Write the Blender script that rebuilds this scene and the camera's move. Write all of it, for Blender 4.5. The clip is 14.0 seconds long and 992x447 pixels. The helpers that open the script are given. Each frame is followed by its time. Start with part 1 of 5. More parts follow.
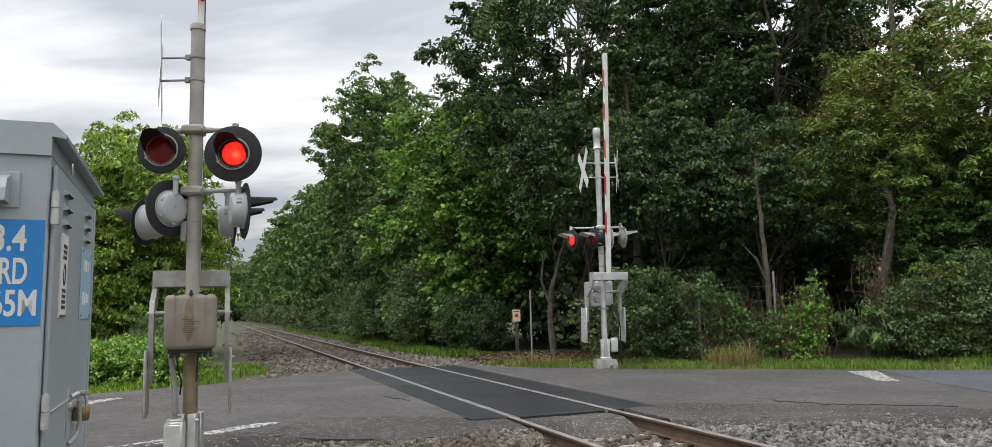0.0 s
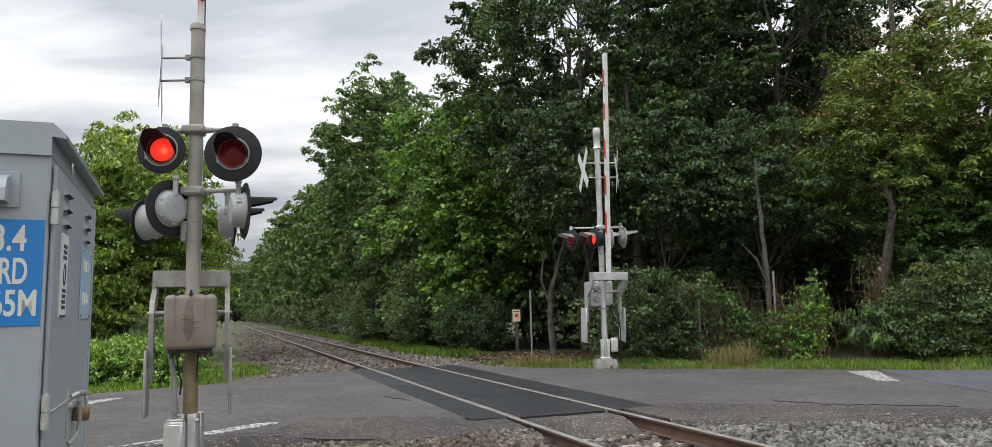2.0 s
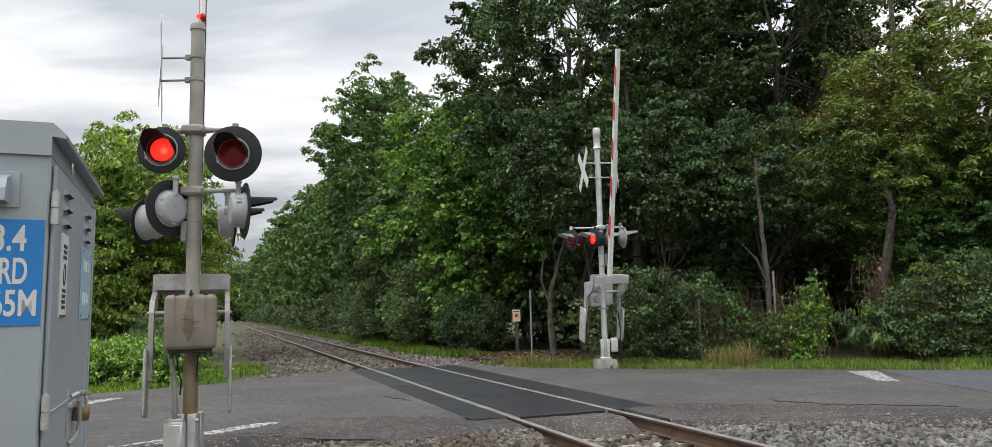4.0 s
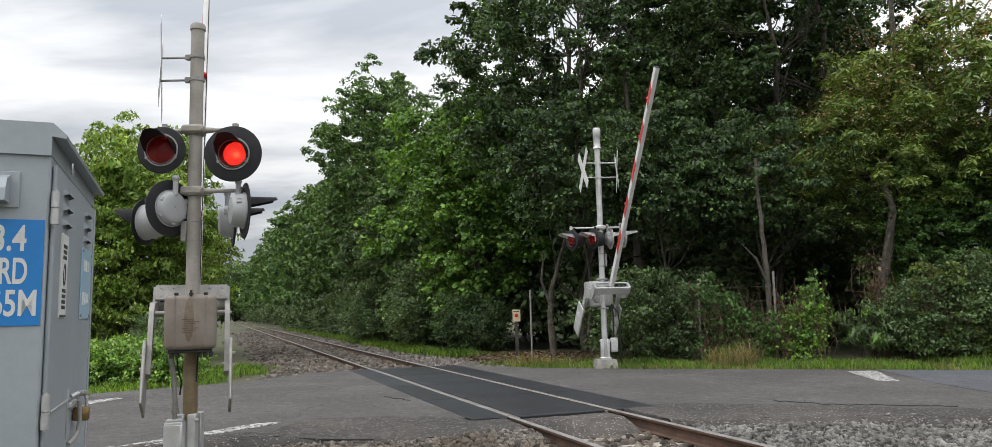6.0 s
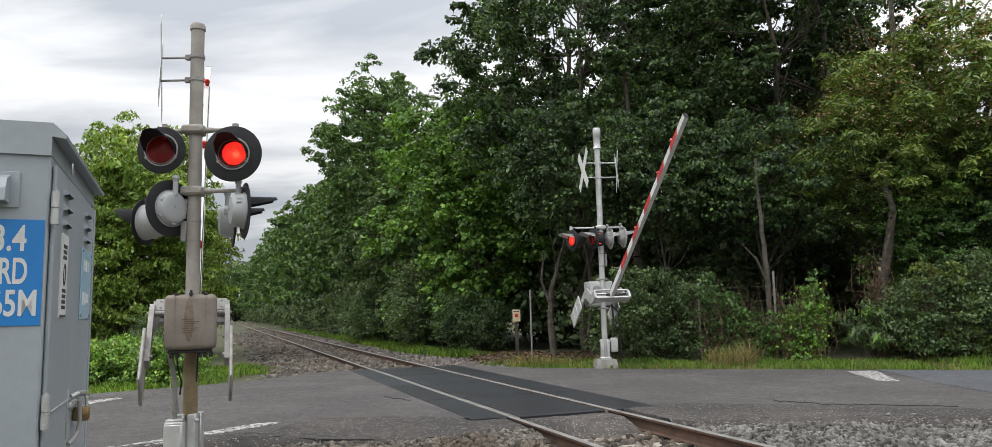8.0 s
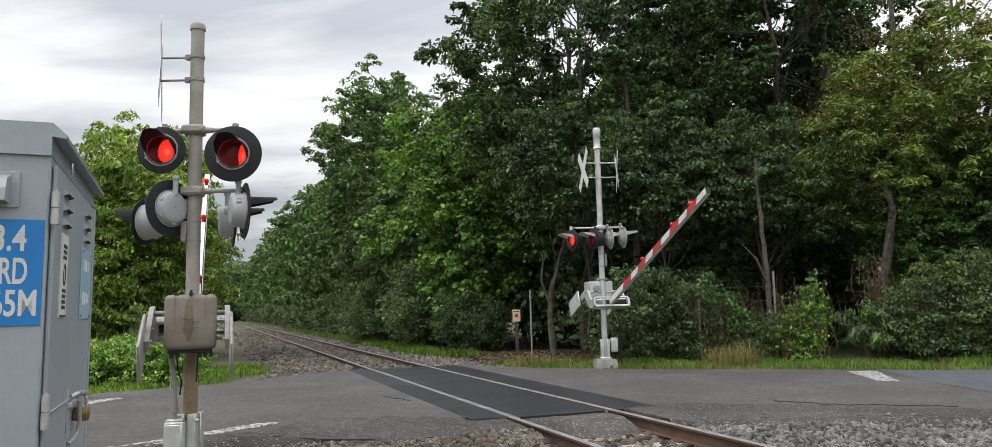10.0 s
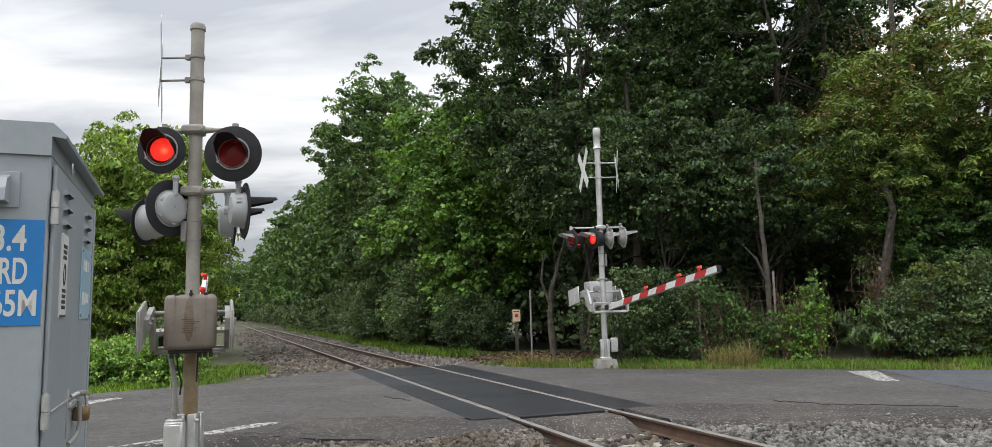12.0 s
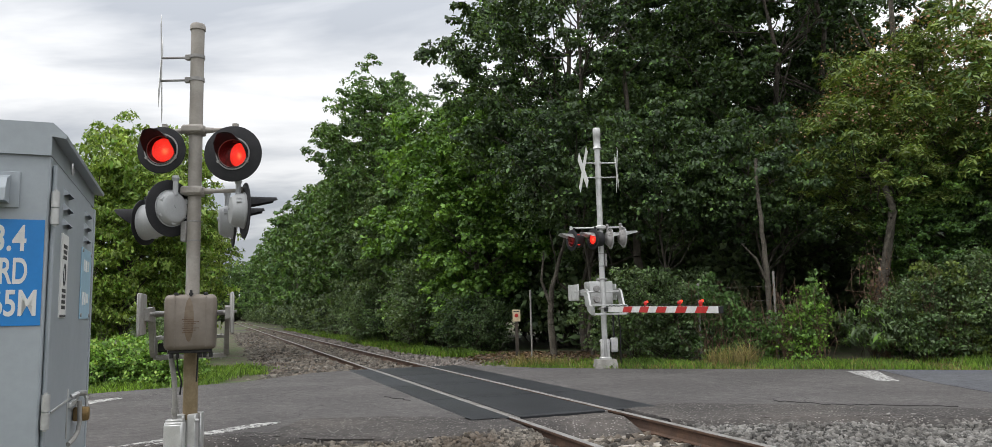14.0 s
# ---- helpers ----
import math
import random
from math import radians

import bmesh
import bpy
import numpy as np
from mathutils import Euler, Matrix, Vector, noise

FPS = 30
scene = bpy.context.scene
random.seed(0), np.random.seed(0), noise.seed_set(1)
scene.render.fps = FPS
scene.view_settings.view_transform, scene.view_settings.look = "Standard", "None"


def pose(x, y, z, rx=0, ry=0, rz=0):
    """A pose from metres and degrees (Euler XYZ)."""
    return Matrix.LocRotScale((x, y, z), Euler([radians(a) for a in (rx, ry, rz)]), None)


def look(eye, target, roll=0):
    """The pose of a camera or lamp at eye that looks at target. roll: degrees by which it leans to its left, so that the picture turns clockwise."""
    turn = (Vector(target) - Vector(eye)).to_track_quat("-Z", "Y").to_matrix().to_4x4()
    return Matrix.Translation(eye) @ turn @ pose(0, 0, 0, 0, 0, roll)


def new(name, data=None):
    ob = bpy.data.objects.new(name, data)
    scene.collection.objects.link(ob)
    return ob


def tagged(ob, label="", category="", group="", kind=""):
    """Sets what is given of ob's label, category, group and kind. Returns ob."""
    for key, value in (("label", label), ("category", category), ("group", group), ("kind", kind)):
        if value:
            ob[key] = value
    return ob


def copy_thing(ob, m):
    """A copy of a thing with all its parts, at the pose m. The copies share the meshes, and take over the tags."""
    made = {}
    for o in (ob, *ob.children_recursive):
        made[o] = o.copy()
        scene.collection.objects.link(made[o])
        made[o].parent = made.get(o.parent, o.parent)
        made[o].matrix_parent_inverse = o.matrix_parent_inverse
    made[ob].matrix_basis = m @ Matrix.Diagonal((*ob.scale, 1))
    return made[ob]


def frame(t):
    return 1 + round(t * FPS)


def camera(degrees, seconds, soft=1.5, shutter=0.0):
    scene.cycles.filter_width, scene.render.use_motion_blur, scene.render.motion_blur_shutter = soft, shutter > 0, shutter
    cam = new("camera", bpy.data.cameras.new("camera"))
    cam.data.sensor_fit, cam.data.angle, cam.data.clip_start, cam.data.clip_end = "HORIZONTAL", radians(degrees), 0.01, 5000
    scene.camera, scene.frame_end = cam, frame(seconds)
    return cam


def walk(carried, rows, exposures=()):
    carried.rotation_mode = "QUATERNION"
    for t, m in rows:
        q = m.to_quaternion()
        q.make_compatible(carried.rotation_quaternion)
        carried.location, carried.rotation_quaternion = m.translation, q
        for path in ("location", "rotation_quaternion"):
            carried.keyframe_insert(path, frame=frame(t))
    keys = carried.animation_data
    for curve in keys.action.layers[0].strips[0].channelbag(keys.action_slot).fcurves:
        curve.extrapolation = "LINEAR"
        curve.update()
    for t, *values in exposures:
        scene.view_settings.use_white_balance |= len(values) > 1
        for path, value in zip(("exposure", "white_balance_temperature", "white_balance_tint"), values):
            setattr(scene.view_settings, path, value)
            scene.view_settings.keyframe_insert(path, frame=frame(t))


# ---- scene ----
cam = camera(66.3, 14.0, soft=0.5)
EYE = (0.0, 0.0, 1.424)
VIEW = look(EYE, (0.0, 10.0, 1.424 + 10.0 * math.tan(radians(6.5))), -1.4)
walk(cam, [(0.0, VIEW), (14.0, VIEW)])

# ---- world and light ----
world = bpy.data.worlds.new("overcast_sky")
scene.world = world
world.use_nodes = True


def nodes_of(tree):
    n, l = tree.nodes, tree.links

    def add(kind, **props):
        node = n.new(kind)
        for k, v in props.items():
            if k in ("inputs",):
                for key, value in v.items():
                    node.inputs[key].default_value = value
            else:
                setattr(node, k, v)
        return node
    return add, l.new


def build_sky():
    t = world.node_tree
    t.nodes.clear()
    add, link = nodes_of(t)
    coord = add("ShaderNodeTexCoord")
    sep = add("ShaderNodeSeparateXYZ")
    link(coord.outputs["Generated"], sep.inputs[0])
    zz = add("ShaderNodeMath", operation="MAXIMUM", inputs={1: 0.0})
    link(sep.outputs[2], zz.inputs[0])
    zp = add("ShaderNodeMath", operation="ADD", inputs={1: 0.18})
    link(zz.outputs[0], zp.inputs[0])
    dx = add("ShaderNodeMath", operation="DIVIDE")
    dy = add("ShaderNodeMath", operation="DIVIDE")
    link(sep.outputs[0], dx.inputs[0]), link(zp.outputs[0], dx.inputs[1])
    link(sep.outputs[1], dy.inputs[0]), link(zp.outputs[0], dy.inputs[1])
    comb = add("ShaderNodeCombineXYZ")
    link(dx.outputs[0], comb.inputs[0]), link(dy.outputs[0], comb.inputs[1])
    noise_a = add("ShaderNodeTexNoise", inputs={"Scale": 1.15, "Detail": 6.0, "Roughness": 0.52, "Distortion": 0.35})
    stretch = add("ShaderNodeMapping", inputs={"Location": (2.3, 0.9, 0.0), "Scale": (0.75, 1.5, 1.0)})
    link(comb.outputs[0], stretch.inputs[0])
    link(stretch.outputs[0], noise_a.inputs["Vector"])
    ramp = add("ShaderNodeValToRGB")
    ramp.color_ramp.elements[0].position, ramp.color_ramp.elements[1].position = 0.38, 0.57
    ramp.color_ramp.elements[0].color = (0.50, 0.525, 0.565, 1)
    ramp.color_ramp.elements[1].color = (1.0, 1.0, 1.0, 1)
    link(noise_a.outputs["Fac"], ramp.inputs[0])
    sky = add("ShaderNodeTexSky", sky_type="NISHITA", sun_disc=False, sun_elevation=radians(66), sun_rotation=radians(215))
    sky_dim = add("ShaderNodeVectorMath", operation="SCALE", inputs={"Scale": 0.1})
    link(sky.outputs[0], sky_dim.inputs[0])
    mix = add("ShaderNodeMix", data_type="RGBA", inputs={0: 0.88})
    link(sky_dim.outputs[0], mix.inputs[6]), link(ramp.outputs[0], mix.inputs[7])
    # an overcast sky is brightest overhead
    rise = add("ShaderNodeMath", operation="POWER", inputs={1: 1.6})
    link(zz.outputs[0], rise.inputs[0])
    gain = add("ShaderNodeMath", operation="MULTIPLY_ADD", inputs={1: 2.4, 2: 0.86})
    link(rise.outputs[0], gain.inputs[0])
    bg = add("ShaderNodeBackground")
    link(gain.outputs[0], bg.inputs["Strength"])
    link(mix.outputs[2], bg.inputs[0])
    out = add("ShaderNodeOutputWorld")
    link(bg.outputs[0], out.inputs[0])


build_sky()
sun = new("sun", bpy.data.lights.new("sun", "SUN"))
sun.data.energy, sun.data.angle, sun.data.color = 1.1, radians(18), (1.0, 0.97, 0.92)
sun.matrix_world = look((-17, -8, 34), (0, 5, 0))
scene.view_settings.exposure = 0.0


# ---- materials ----
def material(name, color, rough=0.6, metal=0.0, vary=0.25, scale=3.0, fine=40.0, bump=0.15, second=None, spec=0.5,
             island=0.0, per_object=0.0, translucent=0.0, space="Object", dist=0.01, blotch=(0.42, 0.62)):
    m = bpy.data.materials.new(name)
    m.use_nodes = True
    t = m.node_tree
    t.nodes.clear()
    add, link = nodes_of(t)
    out = add("ShaderNodeOutputMaterial")
    b = add("ShaderNodeBsdfPrincipled", inputs={"Roughness": rough, "Metallic": metal, "Specular IOR Level": spec})
    coord = add("ShaderNodeTexCoord")
    big = add("ShaderNodeTexNoise", inputs={"Scale": scale, "Detail": 5.0, "Roughness": 0.6})
    small = add("ShaderNodeTexNoise", inputs={"Scale": fine, "Detail": 4.0, "Roughness": 0.65})
    geo = add("ShaderNodeNewGeometry")
    vector = coord.outputs["Object"] if space == "Object" else geo.outputs["Position"]
    link(vector, big.inputs["Vector"]), link(vector, small.inputs["Vector"])
    second = second or tuple(min(1.0, c * (1 - vary)) for c in color)
    ramp = add("ShaderNodeValToRGB")
    ramp.color_ramp.elements[0].position, ramp.color_ramp.elements[1].position = blotch
    ramp.color_ramp.elements[0].color, ramp.color_ramp.elements[1].color = (*second, 1), (*color, 1)
    link(big.outputs["Fac"], ramp.inputs[0])
    grain = add("ShaderNodeMapRange", inputs={1: 0.25, 2: 0.75, 3: 1 - vary, 4: 1 + vary})
    link(small.outputs["Fac"], grain.inputs[0])
    value = grain.outputs[0]
    for source, amount in ((geo.outputs["Random Per Island"], island), (None, per_object)):
        if amount:
            if source is None:
                source = add("ShaderNodeObjectInfo").outputs["Random"]
            r = add("ShaderNodeMapRange", inputs={3: 1 - amount, 4: 1 + amount})
            link(source, r.inputs[0])
            mul = add("ShaderNodeMath", operation="MULTIPLY")
            link(value, mul.inputs[0]), link(r.outputs[0], mul.inputs[1])
            value = mul.outputs[0]
    tint = add("ShaderNodeVectorMath", operation="SCALE")
    link(ramp.outputs[0], tint.inputs[0]), link(value, tint.inputs["Scale"])
    link(tint.outputs[0], b.inputs["Base Color"])
    if bump:
        bm = add("ShaderNodeBump", inputs={"Strength": bump, "Distance": dist})
        link(small.outputs["Fac"], bm.inputs["Height"])
        link(bm.outputs[0], b.inputs["Normal"])
    shader = b.outputs[0]
    if translucent:
        tr = add("ShaderNodeBsdfTranslucent")
        warm = add("ShaderNodeVectorMath", operation="MULTIPLY", inputs={1: (1.35, 1.25, 0.5)})
        link(tint.outputs[0], warm.inputs[0]), link(warm.outputs[0], tr.inputs[0])
        mx = add("ShaderNodeMixShader", inputs={0: translucent})
        link(shader, mx.inputs[1]), link(tr.outputs[0], mx.inputs[2])
        shader = mx.outputs[0]
    link(shader, out.inputs[0])
    return m


def glow(name, color, strength):
    m = bpy.data.materials.new(name)
    m.use_nodes = True
    t = m.node_tree
    t.nodes.clear()
    add, link = nodes_of(t)
    e = add("ShaderNodeEmission", inputs={"Color": (*color, 1), "Strength": strength})
    o = add("ShaderNodeOutputMaterial")
    link(e.outputs[0], o.inputs[0])
    return m


def lens_glass(name, color):
    m = bpy.data.materials.new(name)
    m.use_nodes = True
    t = m.node_tree
    t.nodes.clear()
    add, link = nodes_of(t)
    tr = add("ShaderNodeBsdfTransparent", inputs={"Color": (*color, 1)})
    gl = add("ShaderNodeBsdfPrincipled", inputs={"Base Color": (0.40, 0.03, 0.035, 1), "Roughness": 0.18})
    vor = add("ShaderNodeTexVoronoi", inputs={"Scale": 70.0})
    coord = add("ShaderNodeTexCoord")
    link(coord.outputs["Object"], vor.inputs["Vector"])
    bm = add("ShaderNodeBump", inputs={"Strength": 0.6, "Distance": 0.004})
    link(vor.outputs["Distance"], bm.inputs["Height"]), link(bm.outputs[0], gl.inputs["Normal"])
    mx = add("ShaderNodeMixShader", inputs={0: 0.42})
    o = add("ShaderNodeOutputMaterial")
    link(tr.outputs[0], mx.inputs[1]), link(gl.outputs[0], mx.inputs[2]), link(mx.outputs[0], o.inputs[0])
    return m


def road_surface(name, color, worn, chip, chips, grain=55.0, rough=0.93):
    """Bitumen with pale stone chips, blotches and a fine crack net."""
    m = material(name, color, rough, vary=0.28, scale=0.55, fine=grain, bump=0.8, second=worn, space="World", dist=0.02)
    t = m.node_tree
    add, link = nodes_of(t)
    b = next(n for n in t.nodes if n.type == "BSDF_PRINCIPLED")
    base = b.inputs["Base Color"].links[0].from_socket
    geo = add("ShaderNodeNewGeometry")
    vor = add("ShaderNodeTexVoronoi", inputs={"Scale": 26.0})
    link(geo.outputs["Position"], vor.inputs["Vector"])
    sep = add("ShaderNodeSeparateColor")
    link(vor.outputs["Color"], sep.inputs[0])
    pick = add("ShaderNodeMath", operation="GREATER_THAN", inputs={1: 1.0 - chips})
    link(sep.outputs[0], pick.inputs[0])
    near = add("ShaderNodeMath", operation="LESS_THAN", inputs={1: 0.33})
    link(vor.outputs["Distance"], near.inputs[0])
    both = add("ShaderNodeMath", operation="MULTIPLY")
    link(pick.outputs[0], both.inputs[0]), link(near.outputs[0], both.inputs[1])
    soft = add("ShaderNodeMath", operation="MULTIPLY", inputs={1: 0.75})
    link(both.outputs[0], soft.inputs[0])
    mix = add("ShaderNodeMix", data_type="RGBA", inputs={7: (*chip, 1)})
    link(soft.outputs[0], mix.inputs[0]), link(base, mix.inputs[6])
    # blotches about a hand wide
    blot = add("ShaderNodeTexNoise", inputs={"Scale": 7.0, "Detail": 6.0, "Roughness": 0.7})
    link(geo.outputs["Position"], blot.inputs["Vector"])
    rng = add("ShaderNodeMapRange", inputs={1: 0.3, 2: 0.7, 3: 0.62, 4: 1.30})
    link(blot.outputs["Fac"], rng.inputs[0])
    out = add("ShaderNodeVectorMath", operation="SCALE")
    link(mix.outputs[2], out.inputs[0]), link(rng.outputs[0], out.inputs["Scale"])
    # cracks
    warp = add("ShaderNodeTexNoise", inputs={"Scale": 1.3, "Detail": 4.0})
    link(geo.outputs["Position"], warp.inputs["Vector"])
    bend = add("ShaderNodeVectorMath", operation="MULTIPLY_ADD", inputs={1: (0.9, 0.9, 0.0)})
    link(warp.outputs["Color"], bend.inputs[0]), link(geo.outputs["Position"], bend.inputs[2])
    net = add("ShaderNodeTexVoronoi", feature="DISTANCE_TO_EDGE", inputs={"Scale": 0.42})
    link(bend.outputs[0], net.inputs["Vector"])
    line = add("ShaderNodeMapRange", inputs={1: 0.0, 2: 0.006, 3: 0.55, 4: 1.0})
    link(net.outputs["Distance"], line.inputs[0])
    final = add("ShaderNodeVectorMath", operation="SCALE")
    link(out.outputs[0], final.inputs[0]), link(line.outputs[0], final.inputs["Scale"])
    link(final.outputs[0], b.inputs["Base Color"])
    return m


ASPHALT = road_surface("asphalt", (0.101, 0.093, 0.089), (0.074, 0.068, 0.065), (0.18, 0.17, 0.16), 0.18)
ASPHALT_ROUGH = road_surface("crumbled_asphalt", (0.080, 0.070, 0.062), (0.043, 0.038, 0.035), (0.27, 0.25, 0.23), 0.40, 32.0, 0.95)
ASPHALT_NEW = road_surface("blue_grey_asphalt", (0.105, 0.108, 0.118), (0.085, 0.088, 0.098), (0.18, 0.18, 0.185), 0.12)
ROADPAINT = material("worn_white_road_paint", (0.46, 0.455, 0.43), 0.9, vary=0.45, scale=13, fine=45, second=(0.085, 0.08, 0.077), blotch=(0.44, 0.55), bump=0.5, space="World")
RUBBER = material("black_rubber_panel", (0.0115, 0.013, 0.0155), 0.55, vary=0.25, scale=1.2, fine=50, bump=0.3, second=(0.021, 0.023, 0.026), per_object=0.25, spec=0.4, space="World")
SOIL = material("grassy_soil", (0.07, 0.10, 0.03), 0.95, vary=0.4, scale=0.7, fine=18, bump=0.8, second=(0.09, 0.075, 0.05), space="World", dist=0.04)
TIE_DARK = material("brown_wooden_tie", (0.12, 0.095, 0.075), 0.9, vary=0.3, scale=4, fine=30, second=(0.065, 0.05, 0.04), bump=0.5, per_object=0.3)
# bed colour darkened to stand for the shade in the gaps between stones
BALLAST = material("gap_shade_ballast_bed", (0.085, 0.077, 0.07), 0.95, vary=0.5, scale=1.4, fine=22, bump=1.0, second=(0.055, 0.047, 0.04), space="World", dist=0.04)
STONE = material("crushed_stone", (0.175, 0.16, 0.145), 0.9, vary=0.2, scale=3, fine=60, bump=0.3, second=(0.13, 0.11, 0.095), island=0.55, space="World")
STONE_BROWN = material("brown_ballast_stone", (0.143, 0.130, 0.110), 0.9, vary=0.2, scale=1.0, fine=60, bump=0.3, second=(0.085, 0.067, 0.05), island=0.7, space="World")
STONE_LIGHT = material("pale_crushed_stone", (0.175, 0.168, 0.155), 0.9, vary=0.2, scale=2, fine=60, bump=0.3, second=(0.09, 0.084, 0.076), island=0.7, space="World")
RAILSIDE = material("rusty_rail_steel", (0.12, 0.07, 0.045), 0.8, 0.2, vary=0.3, scale=3, fine=60, second=(0.075, 0.045, 0.032))
RAILTOP = material("worn_rail_head", (0.33, 0.318, 0.305), 0.42, 0.3, vary=0.2, scale=2, fine=80, second=(0.24, 0.222, 0.205))
TIE = material("weathered_tie", (0.42, 0.39, 0.34), 0.9, vary=0.3, scale=4, fine=30, second=(0.22, 0.19, 0.155), bump=0.5, per_object=0.2)
GALV = material("galvanised_steel", (0.56, 0.56, 0.55), 0.42, 0.55, vary=0.1, scale=5, fine=60, second=(0.44, 0.44, 0.43), bump=0.05)
ALU = material("brushed_aluminium_paint", (0.66, 0.66, 0.65), 0.38, 0.5, vary=0.08, scale=4, fine=60, second=(0.54, 0.54, 0.53), bump=0.05)
POLE_DULL = material("dull_aluminium_paint", (0.36, 0.335, 0.30), 0.62, 0.15, vary=0.1, scale=3, fine=50, second=(0.29, 0.265, 0.235), bump=0.08)
POLE_STAIN = material("rust_stained_pole", (0.30, 0.24, 0.15), 0.75, 0.1, vary=0.15, scale=3, fine=40, second=(0.21, 0.155, 0.085), bump=0.1)
BOXBROWN = material("rust_stained_grey_box", (0.23, 0.20, 0.17), 0.55, 0.1, vary=0.08, scale=2.5, fine=30, second=(0.185, 0.155, 0.125), bump=0.05)
STAIN = material("rust_run", (0.185, 0.145, 0.105), 0.6, 0.1, vary=0.15, scale=9, fine=40, second=(0.15, 0.11, 0.075), bump=0.05)
RUST = material("rust_streak", (0.14, 0.085, 0.05), 0.8, vary=0.3, scale=12, fine=60)
NEAR_STEEL = material("dull_galvanised_steel", (0.36, 0.35, 0.33), 0.55, 0.25, vary=0.12, scale=5, fine=60, second=(0.27, 0.26, 0.24), bump=0.05)
HOUSING = material("matt_grey_lamp_housing", (0.385, 0.393, 0.40), 0.55, 0.0, vary=0.06, scale=3, fine=60, second=(0.37, 0.38, 0.385), bump=0.08)
CAST = material("grey_cast_iron", (0.34, 0.33, 0.32), 0.6, 0.2, vary=0.15, scale=6, fine=60, second=(0.26, 0.25, 0.24))
BLACK = material("matt_black_paint", (0.016, 0.016, 0.018), 0.65, vary=0.2, scale=5, fine=60, second=(0.024, 0.024, 0.026), bump=0.05, spec=0.3)
DARK = material("dark_inside", (0.03, 0.03, 0.03), 0.8, vary=0.2)
LENS = lens_glass("red_lens", (1.0, 0.5, 0.45))
LENS_SMALL = material("red_lamp_glass", (0.5, 0.02, 0.015), 0.2, vary=0.1, bump=0.0)
def lit_disc():
    """The lamp's red glow: hot centre and faint prism pattern painted into the emission."""
    m = glow("lit_red_disc", (1.0, 0.10, 0.07), 2.0)
    t = m.node_tree
    add, link = nodes_of(t)
    e = next(n for n in t.nodes if n.type == "EMISSION")
    coord = add("ShaderNodeTexCoord")
    dist = add("ShaderNodeVectorMath", operation="DISTANCE", inputs={1: (-0.11, 0.0, -0.015)})
    link(coord.outputs["Object"], dist.inputs[0])
    ramp = add("ShaderNodeValToRGB")
    r = ramp.color_ramp
    r.elements[0].position, r.elements[0].color = 0.0, (1.0, 0.42, 0.16, 1)
    r.elements[1].position, r.elements[1].color = 0.17, (0.75, 0.038, 0.028, 1)
    mid = r.elements.new(0.05)
    mid.color = (1.0, 0.085, 0.055, 1)
    link(dist.outputs["Value"], ramp.inputs[0])
    vor = add("ShaderNodeTexVoronoi", inputs={"Scale": 85.0, "Randomness": 0.25})
    link(coord.outputs["Object"], vor.inputs["Vector"])
    cells = add("ShaderNodeMapRange", inputs={1: 0.0, 2: 0.7, 3: 2.5, 4: 1.2})
    link(vor.outputs["Distance"], cells.inputs[0])
    link(ramp.outputs[0], e.inputs["Color"]), link(cells.outputs[0], e.inputs["Strength"])
    return m


LIT = lit_disc()
LIT_SMALL = glow("lit_red_bulb", (1.0, 0.06, 0.03), 2.2)
WHITE = material("white_reflective_sheet", (0.72, 0.72, 0.70), 0.5, vary=0.06, scale=4, fine=40, second=(0.6, 0.6, 0.58), bump=0.02)
RED = material("red_reflective_sheet", (0.5, 0.02, 0.018), 0.45, vary=0.12, scale=4, fine=40, bump=0.02)
CABINET = material("pale_blue_grey_paint", (0.335, 0.37, 0.395), 0.45, 0.1, vary=0.05, scale=1.5, fine=30, second=(0.30, 0.33, 0.355), bump=0.04)
BLUE = material("blue_sign_face", (0.012, 0.19, 0.52), 0.4, vary=0.05, scale=3, fine=40, bump=0.02)
PALEBLUE = material("pale_blue_sign_face", (0.33, 0.50, 0.62), 0.35, vary=0.08, scale=5, fine=40, bump=0.02)
BRASS = material("tarnished_brass", (0.30, 0.20, 0.09), 0.45, 0.7, vary=0.2, scale=20, fine=80)
CONCRETE = material("grey_concrete", (0.34, 0.33, 0.30), 0.9, vary=0.2, scale=4, fine=40, second=(0.24, 0.23, 0.21), bump=0.4)
BARK = material("grey_brown_bark", (0.085, 0.07, 0.055), 0.95, vary=0.4, scale=4, fine=25, second=(0.05, 0.042, 0.034), bump=0.9, dist=0.03)
PALEBARK = material("pale_bark", (0.135, 0.12, 0.095), 0.95, vary=0.35, scale=4, fine=25, second=(0.07, 0.06, 0.048), bump=0.9, dist=0.03)
DRYVINE = material("dry_vine", (0.16, 0.10, 0.065), 0.95, vary=0.4, scale=4, fine=25)
WOODPOST = material("grey_post", (0.30, 0.29, 0.27), 0.7, 0.2, vary=0.2)
SIDING = material("beige_siding", (0.45, 0.40, 0.31), 0.7, vary=0.1, scale=2, fine=30)
ROOFING = material("brown_shingle", (0.09, 0.075, 0.065), 0.9, vary=0.3)
YELLOW = material("faded_yellow_sign", (0.62, 0.50, 0.33), 0.6, vary=0.15)
INK = material("dark_print", (0.03, 0.03, 0.032), 0.6, vary=0.1)


def leaf_material(name, a, b, tr=0.25):
    return material(name, a, 0.5, vary=0.25, scale=0.55, fine=6, second=b, bump=0.0, island=0.6, translucent=tr, space="World", spec=0.32)


